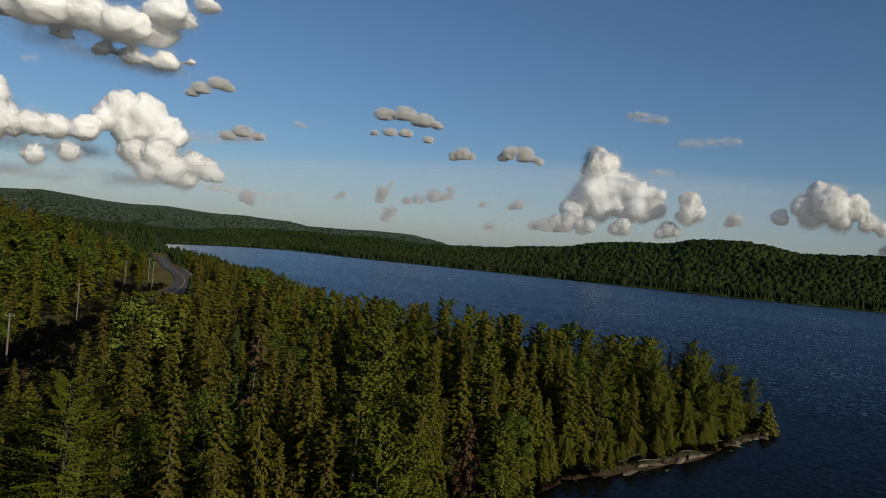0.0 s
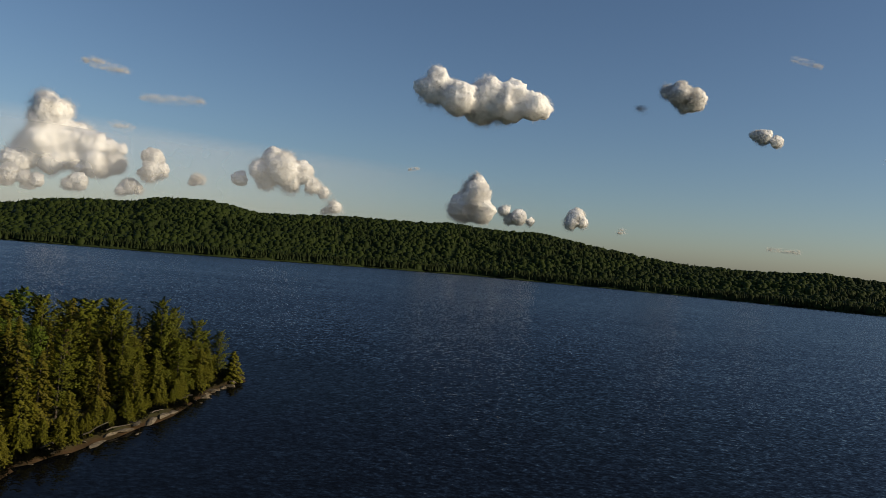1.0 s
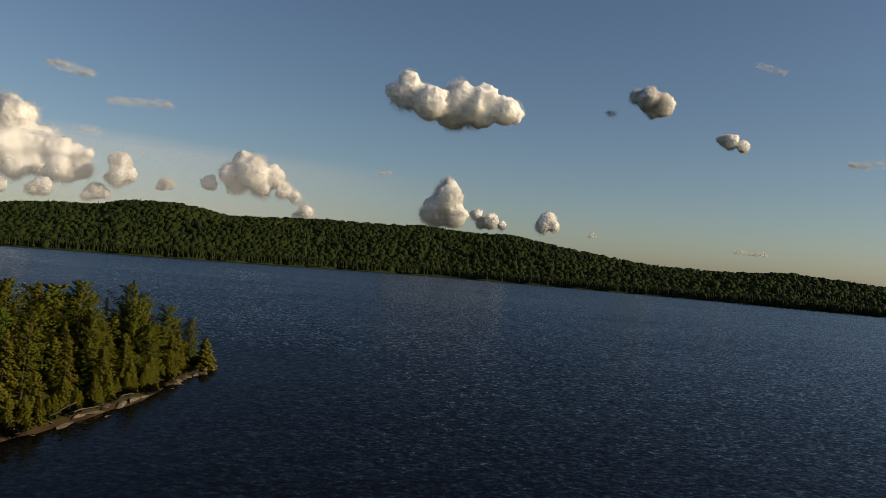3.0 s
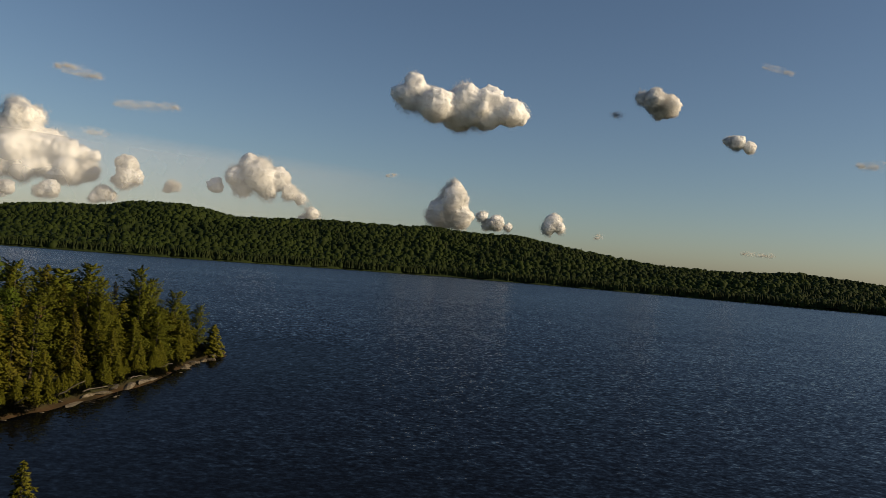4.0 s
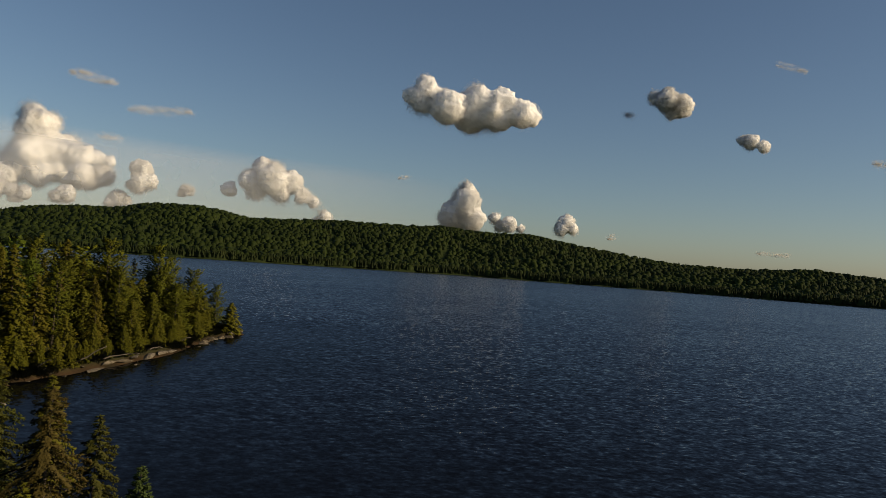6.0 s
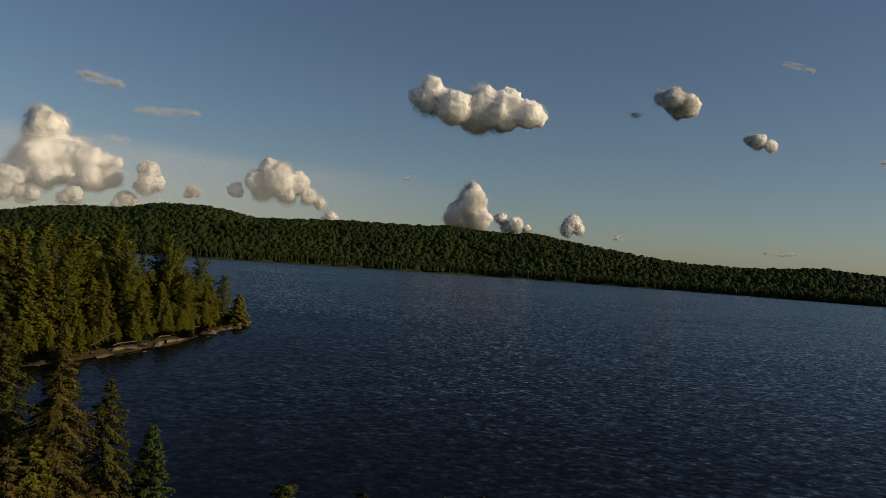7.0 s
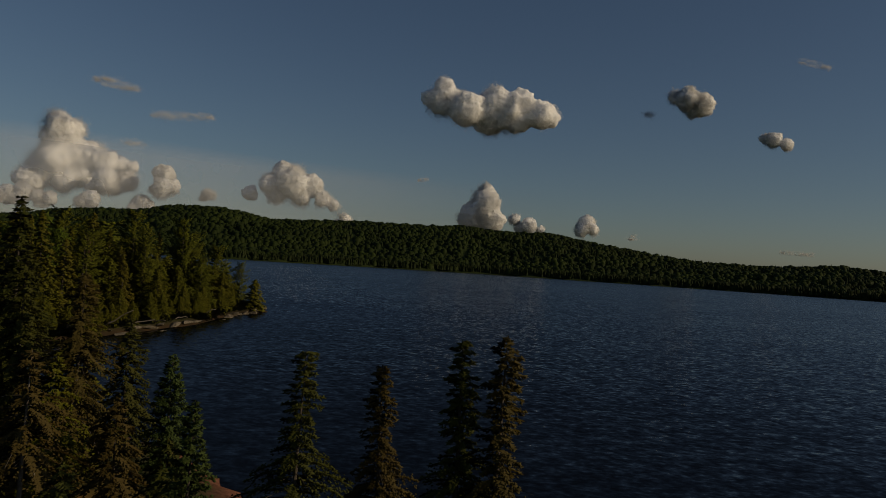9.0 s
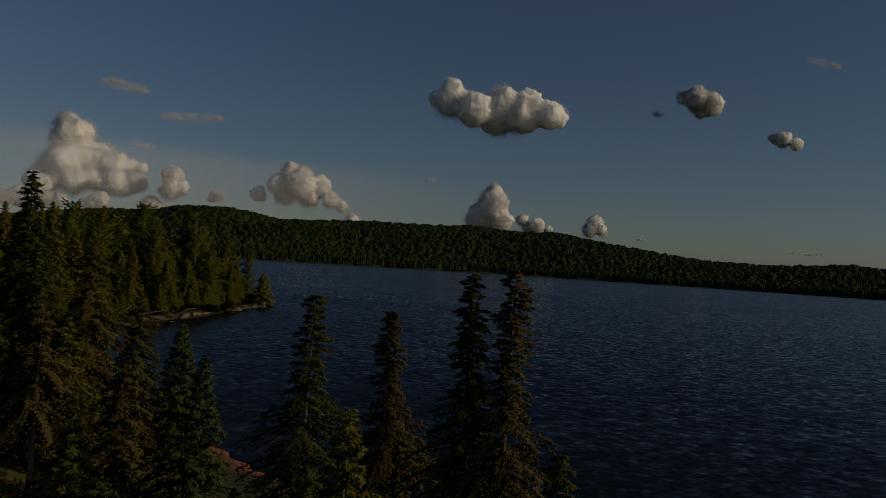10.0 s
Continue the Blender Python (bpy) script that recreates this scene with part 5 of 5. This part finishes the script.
# ---- undergrowth along the water and in the clearing ----
def bushes(name, spots, size, material, label, seed, leaves=70):
    br = np.random.default_rng(seed)
    sp = Sprays()
    for x, y, z in spots:
        s = size * br.uniform(0.6, 1.4)
        for k in range(leaves):
            d = br.normal(size=3)
            d /= np.linalg.norm(d)
            d[2] = abs(d[2])
            p = np.array([x, y, z]) + d * s * br.uniform(0.4, 1.0) * np.array([1, 1, 1.1])
            way = d + br.normal(size=3) * 0.6
            way *= s * 0.42 / np.linalg.norm(way)
            side = np.cross(way, br.normal(size=3))
            side *= s * 0.1 / (np.linalg.norm(side) + 1e-6)
            sp.add(p, way, side)
    return tagged(new(name, sp.mesh(name, material)), label, "bushes", kind="stuff")


ur = np.random.default_rng(77)
ux, uy = ur.uniform(-64, -40, 9000), ur.uniform(50, 165, 9000)
ud, _ = line_distance(ux, uy, NEAR_SHORE)
uz = land(ux, uy)[0]
ok = (uz > 0.15) & (ud < 6) & ((ud > 1.5) | ((uy > 137) & (ud > 1.0)) | ((uy < 98) & (ud > 0.1)) | ((uy > 124) & (uy < 137)))
bushes("shore_bushes", list(zip(ux[ok], uy[ok], uz[ok]))[:1800], 0.75, M_SHRUB, "low green and brown bushes along the shore", 5)
ux, uy = ur.uniform(-260, -85, 9000), ur.uniform(0, 150, 9000)
ud, us = line_distance(ux, uy, ROAD)
uz = land(ux, uy)[0]
ok = (ud > 5.5) & (ud < 24)
bushes("clearing_bushes", list(zip(ux[ok], uy[ok], uz[ok]))[:1600], 0.9, M_DRY, "scrub of low bushes and tall grass beside the road", 6, 40)
ux, uy = ur.uniform(-168, -40, 9000), ur.uniform(-40, 75, 9000)
ud, us = line_distance(ux, uy, ROAD)
uz = land(ux, uy)[0]
bushes("scrub", [p for p, d in zip(zip(ux, uy, uz), ud) if d < 15][:1500], 1.1, M_DRY, "dense olive scrub on the cleared strip under the poles", 8, 44)
ux, uy = ur.uniform(-32, 4, 3000), ur.uniform(8, 44, 3000)
ud, _ = line_distance(ux, uy, NEAR_SHORE)
uz = land(ux, uy)[0]
ok = (uz > 0.9) & (np.hypot(ux + 13, uy - 36) > 6)
bushes("meadow_grass", list(zip(ux[ok], uy[ok], uz[ok]))[:700], 0.35, M_SHRUB, "rough grass and weeds above the beach", 7, 45)


# ---- the road with its rail and the poles beside it ----
def strip(line, offset, width, lift, step=2.0):
    """A ribbon along a smoothed line of points, draped at a set height over the ground."""
    pts = np.array(line, float)
    for k in range(3):
        q = 0.75 * pts[:-1] + 0.25 * pts[1:]
        w = 0.25 * pts[:-1] + 0.75 * pts[1:]
        pts = np.stack([q, w], 1).reshape(-1, 2)
    way = np.gradient(pts, axis=0)
    way /= np.linalg.norm(way, axis=1, keepdims=True)
    left = np.stack([-way[:, 1], way[:, 0]], 1)
    mid = pts + left * offset
    z = land(pts[:, 0], pts[:, 1])[0] + lift
    return mid, left, z


def road_ribbon(name, offset, width, thick, lift, material):
    mid, left, z = strip(ROAD[:9], offset, width, lift)
    verts, faces = [], []
    for (x, y), (lx, ly), h in zip(mid, left, z):
        for s, d in ((1, 0), (-1, 0), (-1, -thick), (1, -thick)):
            verts.append((x + lx * s * width / 2, y + ly * s * width / 2, h + d))
    for i in range(len(mid) - 1):
        o = i * 4
        faces += [(o + 1, o, o + 4, o + 5), (o, o + 3, o + 7, o + 4), (o + 2, o + 1, o + 5, o + 6)]
    return mesh_of(name, verts, faces, material)


road = tagged(new("road", road_ribbon("road", 0, 7.2, 0.5, 0.3, M_ASPHALT)), "narrow grey asphalt road curving through the forest", "road", kind="structure")
line = part("road_line", road_ribbon("road_line", 0.0, 0.14, 0.01, 0.306, M_PAINT), road, "worn yellow centre line")


def guard_rail():
    mid, left, z = strip(ROAD[:9], 4.1, 1, 0.3)
    root = tagged(new("guard_rail"), "galvanised steel guard rail on the bend", "guard rail")
    keep = [i for i in range(len(mid)) if -352 < mid[i][0] < -262]
    root.matrix_world = pose(mid[keep[0]][0], mid[keep[0]][1], z[keep[0]])
    inv = root.matrix_world.inverted()
    verts, faces = [], []
    for i in keep:
        (x, y), (lx, ly), h = mid[i], left[i], z[i]
        for s, d in ((0.04, 0.45), (-0.03, 0.52), (0.04, 0.6), (-0.03, 0.68), (0.04, 0.78)):
            verts.append(inv @ Vector((x + lx * s, y + ly * s, h + d)))
    for i in range(len(keep) - 1):
        faces += [(i * 5 + k, i * 5 + k + 1, i * 5 + k + 6, i * 5 + k + 5) for k in range(4)]
    part("rail", mesh_of("rail", verts, faces, M_METAL), root)
    post = None
    for i in keep[::2]:
        p = inv @ Vector((mid[i][0] + left[i][0] * 0.12, mid[i][1] + left[i][1] * 0.12, z[i]))
        if post is None:
            v, f = tube([(0, 0, -0.6), (0, 0, 0.82)], [0.09, 0.09], 8)
            post = mesh_of("post", v, f + [tuple(range(8, 16))], M_POLE)
        part("post", post, root).location = p


guard_rail()


def pole(x, y, top):
    z = float(land(x, y)[0])
    root = thing("utility_pole", x, y, z, "weathered grey wooden utility pole beside the road", "utility pole", "poles along the road")
    h = top - z
    v, f = tube([(0, 0, -0.5), (0, 0, h * 0.5), (0, 0, h)], [0.17, 0.15, 0.12], 10)
    part("shaft", mesh_of("shaft", v, f + [tuple(range(20, 30))], M_POLE, True), root)
    bm = bmesh.new()
    bmesh.ops.create_cube(bm, size=1.0, matrix=Matrix.Translation((0, 0.2, h - 0.45)) @ Matrix.Diagonal((1.3, 0.1, 0.12, 1)))
    me = bpy.data.meshes.new("crossarm")
    bm.to_mesh(me)
    bm.free()
    me.materials.append(M_POLE)
    arm = part("crossarm", me, root)
    arm.rotation_euler = (0, 0, radians(60))
    v, f = tube([(0, 0, 0), (0, 0, 0.08), (0, 0, 0.16)], [0.05, 0.08, 0.03], 8)
    ins = mesh_of("insulator", v, f, M_METAL)
    for s in (-0.55, 0.55):
        part("insulator", ins, arm).location = (s, 0.2, h - 0.39)
    return root


for x, y, top in ((-250.9, 106.6, 17.8), (-170.2, 62.0, 17.3), (-242.1, 112.4, 18.4), (-120.3, 34.0, 17.0), (-262.0, 120.0, 18.6)):
    pole(x, y, top)
